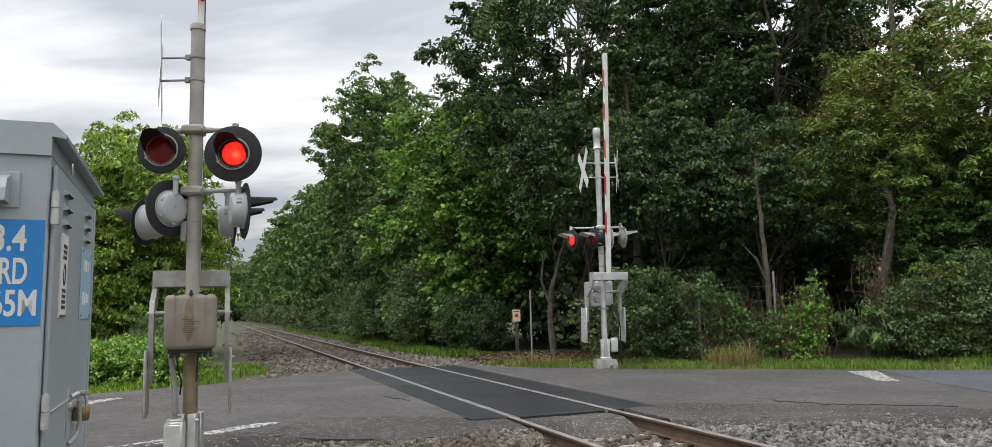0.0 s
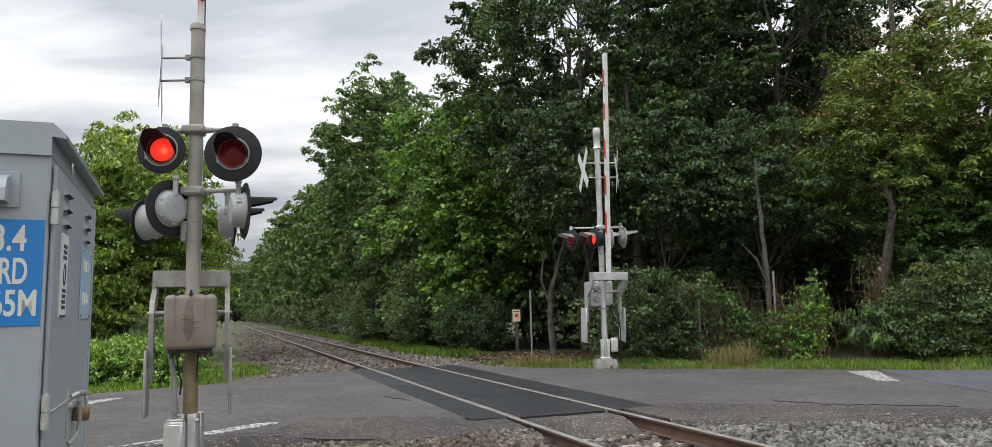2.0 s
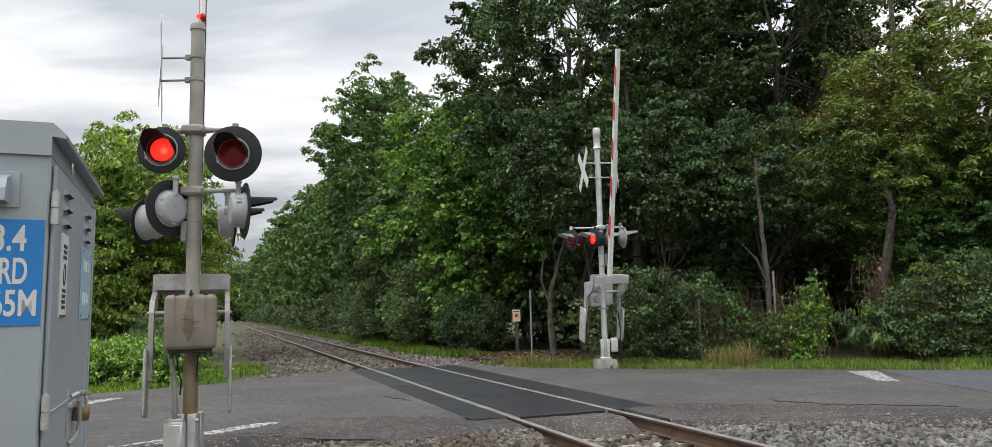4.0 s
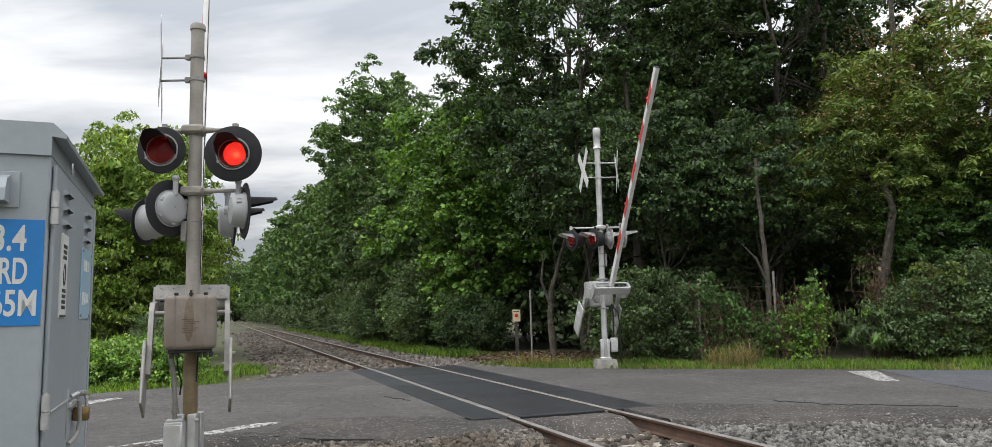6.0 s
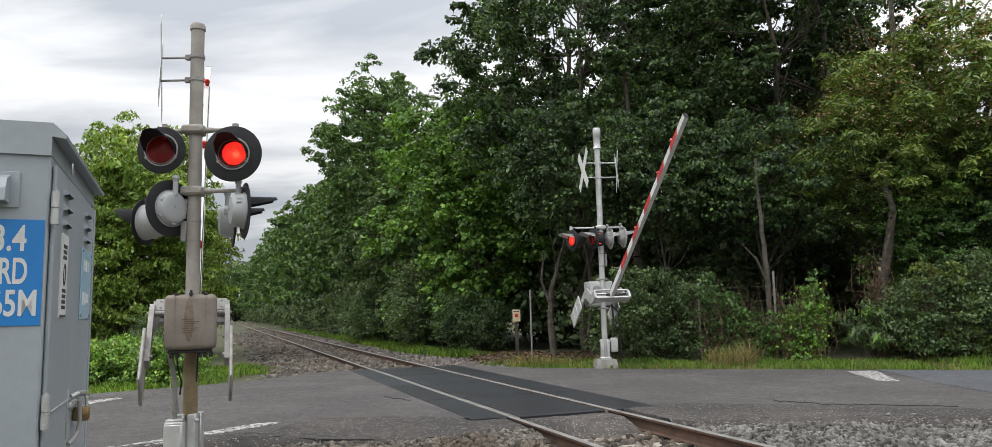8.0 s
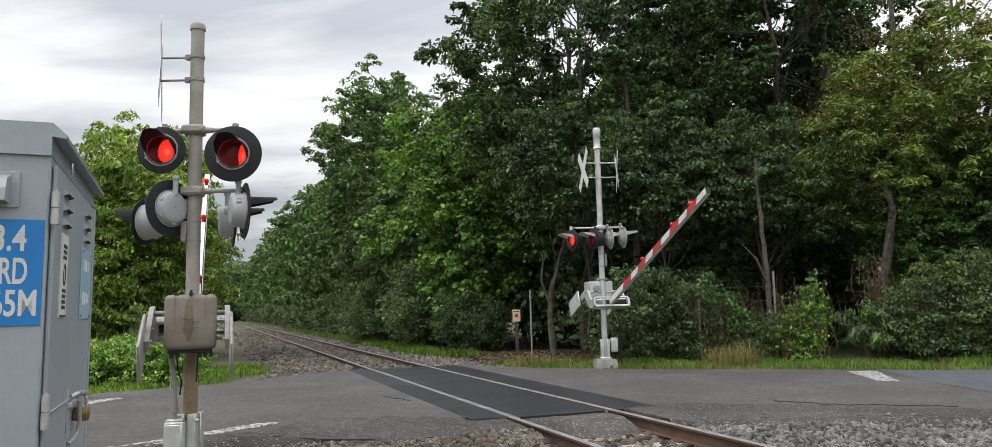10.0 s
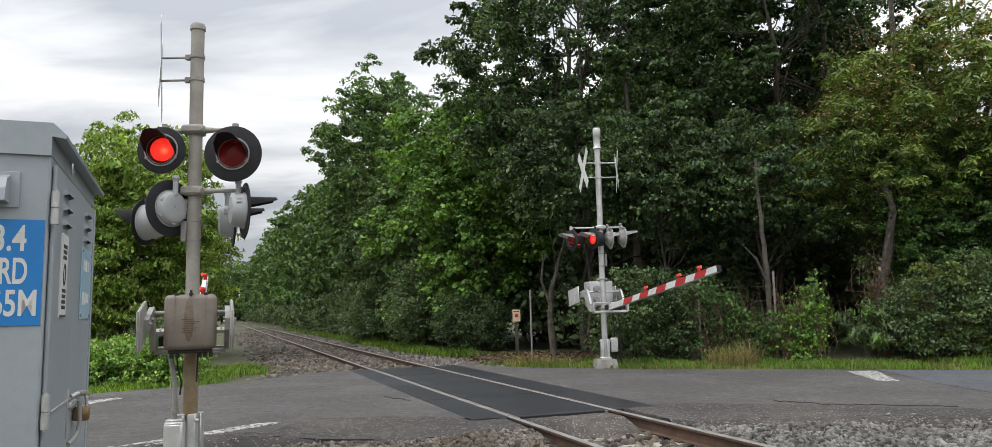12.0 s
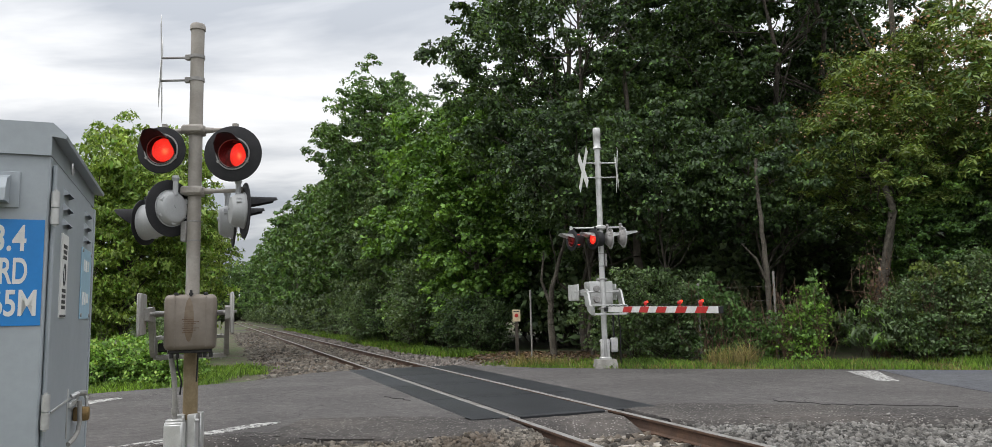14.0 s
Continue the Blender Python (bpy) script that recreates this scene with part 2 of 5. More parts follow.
LEAF_MID = leaf_material("green_leaf", (0.125, 0.22, 0.055), (0.075, 0.145, 0.043))
LEAF_BRIGHT = leaf_material("bright_green_leaf", (0.19, 0.34, 0.055), (0.12, 0.23, 0.045))
# green lowered so that the wood's shade is partly in the leaf colour
LEAF_SHADED = leaf_material("shaded_green_leaf", (0.068, 0.112, 0.043), (0.034, 0.06, 0.026))
LEAF_GREY = leaf_material("grey_green_leaf", (0.14, 0.195, 0.09), (0.085, 0.13, 0.058))
LEAF_YELLOW = leaf_material("yellow_green_leaf", (0.28, 0.38, 0.08), (0.18, 0.265, 0.058))
LEAF_OLIVE = leaf_material("olive_green_leaf", (0.19, 0.25, 0.06), (0.12, 0.17, 0.045))
BLOSSOM = leaf_material("pink_tan_blossom", (0.36, 0.21, 0.13), (0.24, 0.14, 0.09), 0.2)
GRASS = leaf_material("grass_blade", (0.17, 0.29, 0.04), (0.11, 0.19, 0.035), 0.3)
GRASS_DRY = leaf_material("dry_grass_blade", (0.30, 0.27, 0.10), (0.22, 0.18, 0.08), 0.3)
DEADLEAF = leaf_material("dead_leaf", (0.20, 0.13, 0.08), (0.12, 0.08, 0.055), 0.1)


# ---- mesh helpers ----
def mesh_from(bm, name, mat, smooth=False):
    me = bpy.data.meshes.new(name)
    bm.to_mesh(me)
    bm.free()
    for m in (mat if isinstance(mat, (list, tuple)) else [mat]):
        me.materials.append(m)
    if smooth:
        me.polygons.foreach_set("use_smooth", [True] * len(me.polygons))
        me.set_sharp_from_angle(angle=radians(38))
    return me


def part(name, bm, mat, parent=None, label="", m=None, smooth=True):
    ob = new(name, mesh_from(bm, name, mat, smooth))
    if parent is not None:
        ob.parent = parent
    if m is not None:
        ob.matrix_basis = m
    if label:
        ob["label"] = label
    return ob


def box(bm, lo, hi, bevel=0.0, m=None, seg=1):
    r = bmesh.ops.create_cube(bm, size=1.0)
    vs = r["verts"]
    c = [(a + b) / 2 for a, b in zip(lo, hi)]
    s = [b - a for a, b in zip(lo, hi)]
    for v in vs:
        v.co = Vector((v.co.x * s[0] + c[0], v.co.y * s[1] + c[1], v.co.z * s[2] + c[2]))
        if m is not None:
            v.co = m @ v.co
    if bevel:
        es = list({e for v in vs for e in v.link_edges})
        bmesh.ops.bevel(bm, geom=es, offset=bevel, segments=seg, affect="EDGES", profile=0.5)
    return bm


def boxes(*items, bevel=0.0):
    bm = bmesh.new()
    for lo, hi in items:
        box(bm, lo, hi, bevel)
    return bm


def tube(bm, p0, p1, r0, r1=None, seg=16, cap=True):
    r1 = r0 if r1 is None else r1
    a, b = Vector(p0), Vector(p1)
    q = (b - a).to_track_quat("Z", "Y").to_matrix()
    rings = []
    for p, r in ((a, r0), (b, r1)):
        rings.append([bm.verts.new(p + q @ Vector((r * math.cos(2 * math.pi * k / seg), r * math.sin(2 * math.pi * k / seg), 0))) for k in range(seg)])
    for k in range(seg):
        bm.faces.new((rings[0][k], rings[0][(k + 1) % seg], rings[1][(k + 1) % seg], rings[1][k]))
    if cap:
        bm.faces.new(rings[0][::-1])
        bm.faces.new(rings[1])
    return bm


def lathe(bm, profile, seg=32, m=None, arc=None, close=False):
    """Turns (radius, height) pairs about the local z axis; arc: a function of the ring's index giving the angle range."""
    rings = []
    full = arc is None
    n = seg if full else seg + 1
    for i, (r, h) in enumerate(profile):
        a0, a1 = (0, 2 * math.pi) if full else arc(i)
        ring = []
        for k in range(n):
            a = a0 + (a1 - a0) * k / seg
            p = Vector((r * math.cos(a), r * math.sin(a), h))
            ring.append(bm.verts.new(m @ p if m is not None else p))
        rings.append(ring)
    for i in range(len(rings) - 1):
        for k in range(seg):
            bm.faces.new((rings[i][k], rings[i][(k + 1) % n], rings[i + 1][(k + 1) % n], rings[i + 1][k]))
    if full and close:
        bm.faces.new(rings[0][::-1])
        bm.faces.new(rings[-1])
    return bm


def path_tube(bm, pts, r, seg=8):
    for a, b in zip(pts, pts[1:]):
        tube(bm, a, b, r, seg=seg)
    return bm


def prism(bm, outline, z0, z1):
    top = [bm.verts.new((x, y, z1)) for x, y in outline]
    low = [bm.verts.new((x, y, z0)) for x, y in outline]
    f = bm.faces.new(top)
    bm.faces.new(low[::-1])
    k = len(outline)
    for i in range(k):
        bm.faces.new((top[i], low[i], low[(i + 1) % k], top[(i + 1) % k]))
    return f


def empty(name, m, label="", category="", group="", kind=""):
    ob = new(name)
    ob.empty_display_size = 0.2
    ob.matrix_basis = m
    return tagged(ob, label, category, group, kind)


def raw_mesh(name, verts, faces, mats, index=None):
    """A mesh from numpy arrays of vertices and equal-sided faces."""
    me = bpy.data.meshes.new(name)
    nv, nf, k = len(verts), len(faces), faces.shape[1]
    me.vertices.add(nv)
    me.vertices.foreach_set("co", np.asarray(verts, np.float32).ravel())
    me.loops.add(nf * k)
    me.loops.foreach_set("vertex_index", np.asarray(faces, np.int32).ravel())
    me.polygons.add(nf)
    me.polygons.foreach_set("loop_start", np.arange(0, nf * k, k, dtype=np.int32))
    for m in mats:
        me.materials.append(m)
    if index is not None:
        me.polygons.foreach_set("material_index", np.asarray(index, np.int32))
    me.update(calc_edges=True)
    me.validate()
    return me


# ---- the railway's own axes: x across (0 at the nearer rail), y along, z up from the rail top ----
TRACK = pose(3.98, 0, 0, 0, 0, 20.2)


def at_track(d, s, z=0.0):
    return TRACK @ Vector((d, s, z))


TRACK_INV = TRACK.inverted()


def land(x, y):
    """Height of the ground."""
    p = TRACK_INV @ Vector((x, y, 0))
    d, s = p.x, p.y
    far = min(1, max(0, (s - 12.0 + 0.35 * max(0, d - 3)) / 4))
    h = -0.30 + 0.25 * far
    bed = min(1, max(0, (abs(d - 0.75) - 2.2) / 1.6))
    h = min(h, -0.30 + 0.25 * bed) if s > 12 else h
    h += 0.03 * noise.noise(Vector((x * 0.35, y * 0.35, 0)))
    h += 0.05 * min(1, max(0, (math.hypot(x, y) - 45) / 40)) * noise.noise(Vector((x * 0.05, y * 0.05, 3)))
    return h


def build_ground():
    def axis(lo, hi):
        near = list(np.arange(-40, 60.01, 0.8))
        out = [v for v in (-2500, -1200, -600, -300, -160, -100, -70, -52)] + near + [70, 90, 120, 160, 240, 400, 800, 1500, 2800]
        return [v for v in out if lo <= v <= hi]
    xs, ys = axis(-2500, 2800), axis(-2500, 2800)
    vs = np.array([(x, y, land(x, y)) for y in ys for x in xs])
    n = len(xs)
    i = np.arange(len(ys) - 1)[:, None] * n + np.arange(n - 1)[None, :]
    i = i.ravel()
    fs = np.stack([i, i + 1, i + n + 1, i + n], 1)
    me = raw_mesh("ground", vs, fs, [SOIL])
    me.polygons.foreach_set("use_smooth", [True] * len(me.polygons))
    return tagged(new("ground", me), "grassy ground with bare soil beside the railway", "ground", kind="structure")


build_ground()

ROAD_NEAR_SIDE = [(-40, 4.0), (-14, 8.6), (-6.5, 10.3), (-4.6, 10.95), (-3.4, 11.2), (-2.6, 10.6), (-1.6, 10.05), (-0.7, 10.1), (-0.16, 10.2), (-0.16, 20.9),
                  (-1.0, 20.95), (-1.5, 20.75), (-2.3, 20.0), (-3.2, 19.2), (-4.5, 18.7), (-6.0, 18.3), (-14, 15.9), (-42, 8.2)]
ROAD_FAR_SIDE = [(1.68, 9.95), (1.9, 9.7), (2.3, 9.55), (2.9, 9.5), (3.5, 9.1), (5.1, 8.15), (8.0, 6.4), (14, 2.8), (30, -8),
                 (34, -3), (17.5, 7.0), (13.0, 10.7), (10.8, 12.5), (8.6, 14.35), (7.4, 15.35), (5.0, 17.45), (3.6, 18.9), (2.9, 20.2), (2.3, 20.95), (1.68, 20.9)]


def resample(outline, step, jitter):
    out = []
    k = len(outline)
    for i in range(k):
        (x0, y0), (x1, y1) = outline[i], outline[(i + 1) % k]
        n = max(1, int(min(math.hypot(x1 - x0, y1 - y0), 12) / step))
        for j in range(n):
            f = j / n
            x, y = x0 + (x1 - x0) * f, y0 + (y1 - y0) * f
            a = noise.noise(Vector((x * 2.3, y * 2.3, 7))) * jitter
            b = noise.noise(Vector((x * 2.3, y * 2.3, 17))) * jitter
            out.append((x + a, y + b))
    return out


def build_road(outline, label):
    bm = bmesh.new()
    prism(bm, resample(outline, 0.3, 0.06), -0.45, -0.006)
    bmesh.ops.triangulate(bm, faces=[x for x in bm.faces if len(x.verts) > 4])
    bmesh.ops.recalc_face_normals(bm, faces=bm.faces)
    tagged(part("road", bm, ASPHALT, None, "", TRACK, smooth=False), label, "road", kind="structure")


build_road(ROAD_NEAR_SIDE, "worn grey asphalt road leading up to the railway")
build_road(ROAD_FAR_SIDE, "worn grey asphalt road leaving the railway")

# ---- railway ----
def rail_profile():
    half = [(0.0, 0.0), (0.030, 0.0), (0.0365, -0.008), (0.0365, -0.034), (0.012, -0.046), (0.009, -0.10), (0.016, -0.150), (0.070, -0.163), (0.070, -0.175)]
    return half + [(-x, z) for x, z in half[:0:-1]]


def build_rail(parent, d, s0, s1):
    bm = bmesh.new()
    prof = rail_profile()
    stations = list(np.arange(s0, min(s1, 60), 4.0)) + [v for v in (60, 80, 110, 150, 200) if v < s1] + [s1]
    rings = [[bm.verts.new((d + x, s, z)) for x, z in prof] for s in stations]
    k = len(prof)
    for a, b in zip(rings, rings[1:]):
        for i in range(k):
            f = bm.faces.new((a[i], a[(i + 1) % k], b[(i + 1) % k], b[i]))
            f.material_index = 1 if i in (0, 1, k - 2, k - 1) else 0
    bm.faces.new(rings[0][::-1]), bm.faces.new(rings[-1])
    bmesh.ops.recalc_face_normals(bm, faces=bm.faces)
    return part("rail", bm, [RAILSIDE, RAILTOP], parent, "rusty steel rail with a polished head", smooth=False)


def build_track():
    track = empty("railway_track", TRACK, "single railway track with rusty rails on pale ties", "railway track", kind="structure")
    for d in (0.0, 1.505):
        build_rail(track, d, -8.0, 260.0)
    bm = bmesh.new()
    box(bm, (-0.55, -0.11, -0.36), (2.05, 0.11, -0.178), 0.015)
    tie = part("tie", bm, TIE, track, m=pose(0, 0, 0), smooth=False)
    worn = tie.data.copy()
    worn.materials[0] = TIE_DARK
    first = True
    rng = random.Random(4)
    for s in [v * 0.61 + 0.2 for v in range(2, 18)] + [21.3 + v * 0.61 for v in range(150)]:
        if 10.9 < s < 21.1:
            continue
        o = tie if first else tie.copy()
        if not first:
            scene.collection.objects.link(o)
        if s > 11:
            o.data = worn
        o.matrix_basis = pose(rng.uniform(-0.03, 0.03), s, rng.uniform(-0.012, 0.0), 0, 0, rng.uniform(-1, 1))
        first = False
    # spike plates under the rails where the camera stands closest
    pm = boxes(((-0.12, -0.09, -0.178), (0.12, 0.09, -0.166)))
    plate = part("tie_plate", pm, RAILSIDE, track, smooth=False)
    first = True
    for s in [v * 0.61 + 0.2 for v in range(8, 18)] + [21.3 + v * 0.61 for v in range(20)]:
        for d in (0.0, 1.505):
            o = plate if first else plate.copy()
            if not first:
                scene.collection.objects.link(o)
            o.matrix_basis = pose(d, s, 0)
            first = False
    return track


build_track()


def build_ballast_bed():
    bm = bmesh.new()
    prof = [(-4.6, -0.42), (-3.4, -0.24), (-0.9, -0.20), (2.4, -0.20), (3.6, -0.22), (5.4, -0.40)]
    for s0, s1 in ((20.6, 260.0), (-12.0, 11.6)):
        rows = []
        for s in (s0, (s0 + s1) / 2, s1):
            rows.append([bm.verts.new((d, s, z)) for d, z in prof])
        for a, b in zip(rows, rows[1:]):
            for i in range(len(prof) - 1):
                bm.faces.new((a[i], a[i + 1], b[i + 1], b[i]))
    bmesh.ops.recalc_face_normals(bm, faces=bm.faces)
    ob = part("ballast_bed", bm, BALLAST, None, "", TRACK, smooth=False)
    tagged(ob, "bed of grey and brown ballast under the track", "ballast", kind="structure")


build_ballast_bed()


def build_crossing():
    crossing = empty("crossing_panels", TRACK, "black rubber crossing panels between and beside the rails", "crossing panel", kind="structure")
    n, s0, s1 = 4, 11.05, 20.95
    step = (s1 - s0) / n
    for lo, hi in ((-0.58, -0.045), (0.115, 1.39), (1.55, 2.22)):
        me = None
        for k in range(n):
            if me is None:
                bm = bmesh.new()
                box(bm, (lo, 0.006, -0.2), (hi, step - 0.006, 0.004), 0.012)
                ob = part("rubber_panel", bm, RUBBER, crossing, smooth=False)
                me = ob.data
            else:
                ob = new("rubber_panel", me)
                ob.parent = crossing
            ob.matrix_basis = pose(0, s0 + k * step, 0)
    # steel edge strips beside the flangeway
    for lo, hi in ((0.078, 0.098), (1.405, 1.425)):
        part("flangeway_strip", boxes(((lo, s0, -0.12), (hi, s1, -0.012))), RAILTOP, crossing, smooth=False)


build_crossing()


def build_paint():
    def stripe(name, pts, label, mat=ROADPAINT, z=0.0):
        bm = bmesh.new()
        f = prism(bm, resample(pts, 0.25, 0.03), z - 0.02, z)
        bmesh.ops.triangulate(bm, faces=[x for x in bm.faces if len(x.verts) > 4])
        ob = part(name, bm, mat, None, "", TRACK, smooth=False)
        tagged(ob, label, "road marking" if mat is ROADPAINT else "road", kind="structure")
    stripe("road_marking", [(-12.0, 8.85), (-4.7, 10.85), (-3.0, 12.05), (-2.9, 12.2), (-3.2, 12.25), (-4.7, 11.2), (-12, 9.3)], "worn white edge line on the asphalt")
    stripe("road_marking", [(8.45, 13.85), (7.42, 12.05), (7.66, 11.83), (9.0, 13.6)], "short white stop line on the asphalt")
    stripe("road_marking", [(-9.5, 15.4), (-5.8, 16.15), (-5.3, 16.95), (-5.45, 17.1), (-6.1, 16.6), (-9.5, 15.75)], "worn white edge line on the far lane")
    stripe("road_patch", [(9.2, 13.75), (7.9, 11.3), (7.35, 9.9), (8.6, 6.4), (14, 3.0), (17, 6.9), (12.5, 10.9)], "newer blue-grey asphalt patch in the road", ASPHALT_NEW, 0.0)
    crumble = [(-3.2, 11.1), (-2.6, 10.5), (-1.6, 10.0), (-0.75, 10.05), (-0.18, 10.2), (-0.14, 11.0), (-0.6, 11.0), (-0.62, 11.3), (-1.5, 12.0), (-2.6, 12.35)]
    stripe("road_patch", crumble, "crumbling dark asphalt at the edge of the crossing", ASPHALT_ROUGH, 0.0)
    stripe("road_patch", [(1.70, 9.8), (2.3, 9.6), (3.4, 9.2), (5.2, 8.25), (7.4, 7.0), (7.5, 7.6), (5.0, 9.1), (3.9, 10.3), (2.5, 11.3), (1.70, 11.0)], "crumbling asphalt shoulder of the road", ASPHALT_ROUGH, 0.0)


build_paint()


def build_apron():
    """The broken edge of the asphalt, sloping down to the ballast."""
    left = [(-4.9, 10.85), (-3.4, 11.2), (-2.6, 10.6), (-1.6, 10.05), (-0.7, 10.1), (-0.15, 10.22)]
    right = [(1.66, 9.95), (1.8, 9.7), (2.3, 9.55), (2.9, 9.5), (3.5, 9.1), (5.1, 8.15), (8.0, 6.4), (12.0, 4.0)]
    between = [(0.10, 10.78), (0.75, 10.85), (1.41, 10.7)]
    edge = []
    for line in (left, right, between):
        run = []
        for (x0, y0), (x1, y1) in zip(line, line[1:]):
            n = max(2, int(math.hypot(x1 - x0, y1 - y0) / 0.1))
            run += [(x0 + (x1 - x0) * k / n, y0 + (y1 - y0) * k / n + 0.05 * noise.noise(Vector((x0 + k * 0.3, y0, 7)))) for k in range(n)]
        edge += run + [line[-1]]
    bm = bmesh.new()
    rows = []
    for x, y in edge:
        w = 0.6 + 0.5 * noise.noise(Vector((x * 0.8, y * 0.8, 5)))
        row = []
        for f, z in ((-0.45, 0.002), (0.16, -0.003), (0.4, -0.05), (0.7, -0.12), (1.0, -0.21), (1.2, -0.30)):
            lump = 0.03 * noise.noise(Vector((x * 5, (y - f) * 5, 2))) * (1 if f > 0 else 0)
            low = 0.035 if 0.05 < x < 1.45 else 0.0
            row.append(bm.verts.new((x, y - f * w, z + lump - low)))
        rows.append(row)
    for a, b in zip(rows, rows[1:]):
        if (Vector(a[0].co) - Vector(b[0].co)).length > 0.9:
            continue
        for i in range(5):
            bm.faces.new((a[i], a[i + 1], b[i + 1], b[i]))
    bmesh.ops.recalc_face_normals(bm, faces=bm.faces)
    for f in bm.faces:
        if f.normal.z < 0:
            f.normal_flip()
    ob = part("road_shoulder", bm, ASPHALT_ROUGH, None, "", TRACK)
    tagged(ob, "broken asphalt edge sloping down to the ballast", "road", kind="structure")


build_apron()

TAR = material("dark_crack_filler", (0.045, 0.042, 0.04), 0.9, vary=0.3, scale=6, fine=40, space="World")


def crack(points, width, seed):
    """An open crack: a thin dark ragged ribbon on the asphalt."""
    rng = random.Random(seed)
    line = []
    for (x0, y0), (x1, y1) in zip(points, points[1:]):
        n = max(2, int(math.hypot(x1 - x0, y1 - y0) / 0.07))
        line += [(x0 + (x1 - x0) * k / n + rng.uniform(-0.05, 0.05), y0 + (y1 - y0) * k / n + rng.uniform(-0.07, 0.07)) for k in range(n)]
    bm = bmesh.new()
    rows = []
    for x, y in line:
        w = width * rng.uniform(0.3, 1.0)
        rows.append([bm.verts.new(q) for q in ((x, y - w, -0.01), (x, y - w * 0.8, 0.005), (x, y + w * 0.8, 0.005), (x, y + w, -0.01))])
    for a, b in zip(rows, rows[1:]):
        for i in range(3):
            bm.faces.new((a[i], b[i], b[i + 1], a[i + 1]))
    bmesh.ops.recalc_face_normals(bm, faces=bm.faces)
    ob = part("road_crack", bm, TAR, None, "", TRACK, smooth=False)
    tagged(ob, "ragged dark crack in the asphalt", "crack", kind="structure")


crack([(4.0, 10.7), (4.3, 10.06), (5.11, 9.32), (5.6, 9.0)], 0.03, 2)
crack([(-0.74, 13.72), (-0.9, 14.1), (-1.07, 14.68)], 0.015, 4)


# ---- crossing signals ----
AX = Matrix.Rotation(radians(90), 4, "X")  # turns the lathe's axis to face -y


def flashing_light(parent, m, radius, label, housing=CAST, lit=True, hood=BLACK, disc=BLACK, flap=False, back=1.0):
    """One flasher that faces its own -y axis, hung under a crossarm. Returns the lamp and its glowing disc."""
    bm = bmesh.new()
    if lit:
        lathe(bm, [(0.0, -0.275), (0.13, -0.272), (0.168, -0.25), (0.178, -0.2), (0.18, 0.012), (0.165, 0.012)], 32, AX)
    else:
        lathe(bm, [(r, h * back) for r, h in ((0.0, -0.128), (0.10, -0.125), (0.145, -0.118), (0.158, -0.105), (0.182, -0.06), (0.188, -0.03))] + [(0.20, -0.028), (0.20, 0.012), (0.165, 0.012)], 32, AX)
        # clamp lugs, the seam across the back and the cable gland above
        for k in range(3):
            a = radians(30 + 120 * k)
            c = Vector((0.165 * math.cos(a), 0.07 * back, 0.165 * math.sin(a)))
            box(bm, (-0.018, -0.022, -0.024), (0.018, 0.022, 0.024), 0.006, Matrix.Translation(c) @ Matrix.Rotation(-a, 4, "Y"))
        tube(bm, (0.0, 0.12 * back, 0.02), (0.0, 0.138 * back, 0.02), 0.022, seg=12)
        lathe(bm, [(0.0, 0.285), (0.03, 0.29), (0.042, 0.32), (0.03, 0.35), (0.0, 0.356)], 14, Matrix.Translation((0, 0.08, 0)))
    for k in range(3):
        a = radians(90 + 120 * k)
        c = Vector((0.175 * math.cos(a), 0.01, 0.175 * math.sin(a)))
        tube(bm, c + Vector((0, -0.03, 0)), c + Vector((0, 0.05, 0)), 0.016, seg=10)
    tube(bm, (0, 0.08, 0.14), (0, 0.08, 0.30), 0.028, seg=14)
    bmesh.ops.recalc_face_normals(bm, faces=bm.faces)
    lamp = part("flashing_light", bm, housing, parent, label, m)
    bm = bmesh.new()
    lathe(bm, [(0.156, 0.02), (0.156, 0.0), (radius - 0.01, 0.0), (radius, -0.004), (radius, -0.014), (radius - 0.004, -0.016), (0.16, -0.016)], 48, AX)
    bmesh.ops.recalc_face_normals(bm, faces=bm.faces)
    part("background_disc", bm, disc, lamp, "round backing disc")
    # hood: a sleeve cut on a slope, open underneath
    bm = bmesh.new()

    arcs = (75, 66, 55, 44) if flap else (112, 90, 64, 30)
    lathe(bm, [(0.158, 0.0), (0.159, 0.11), (0.161, 0.22), (0.163, 0.32)], 26, AX, arc=lambda i: (radians(90 - arcs[i]), radians(90 + arcs[i])))
    bmesh.ops.solidify(bm, geom=bm.faces, thickness=0.004)
    part("visor", bm, hood, lamp, "sloped hood")
    bm = bmesh.new()
    lathe(bm, [(0.148, 0.006), (0.13, 0.018), (0.09, 0.032), (0.045, 0.040), (0.0, 0.043)], 32, AX)
    part("lens", bm, LENS, lamp, "round red prismatic lens")
    bm = bmesh.new()
    lathe(bm, [(0.157, -0.002), (0.157, 0.012), (0.149, 0.014), (0.147, 0.0)], 40, AX)
    part("lens_ring", bm, CAST, lamp, "thin grey lens ring")
    if not lit:
        return lamp, None
    bm = bmesh.new()
    # added glowing disc, hinged at its edge: the local origin lies at the hinge
    lathe(bm, [(0.0, 0.0), (0.07, 0.0), (0.128, 0.0)], 28, Matrix.Translation((-0.13, 0, 0)) @ AX)
    glow_ob = part("reflector", bm, LIT, lamp, "glowing red disc added to show the lamp lit", pose(0.145, -0.010, 0))
    # added dark bowl: soaks up the folded disc's glow inside the housing
    bm = lathe(bmesh.new(), [(0.0, -0.262), (0.15, -0.26), (0.158, -0.24), (0.16, 0.004)], 28, AX)
    part("liner", bm, DARK, lamp, "dark bowl added to keep the unlit lens dark")
    return lamp, glow_ob


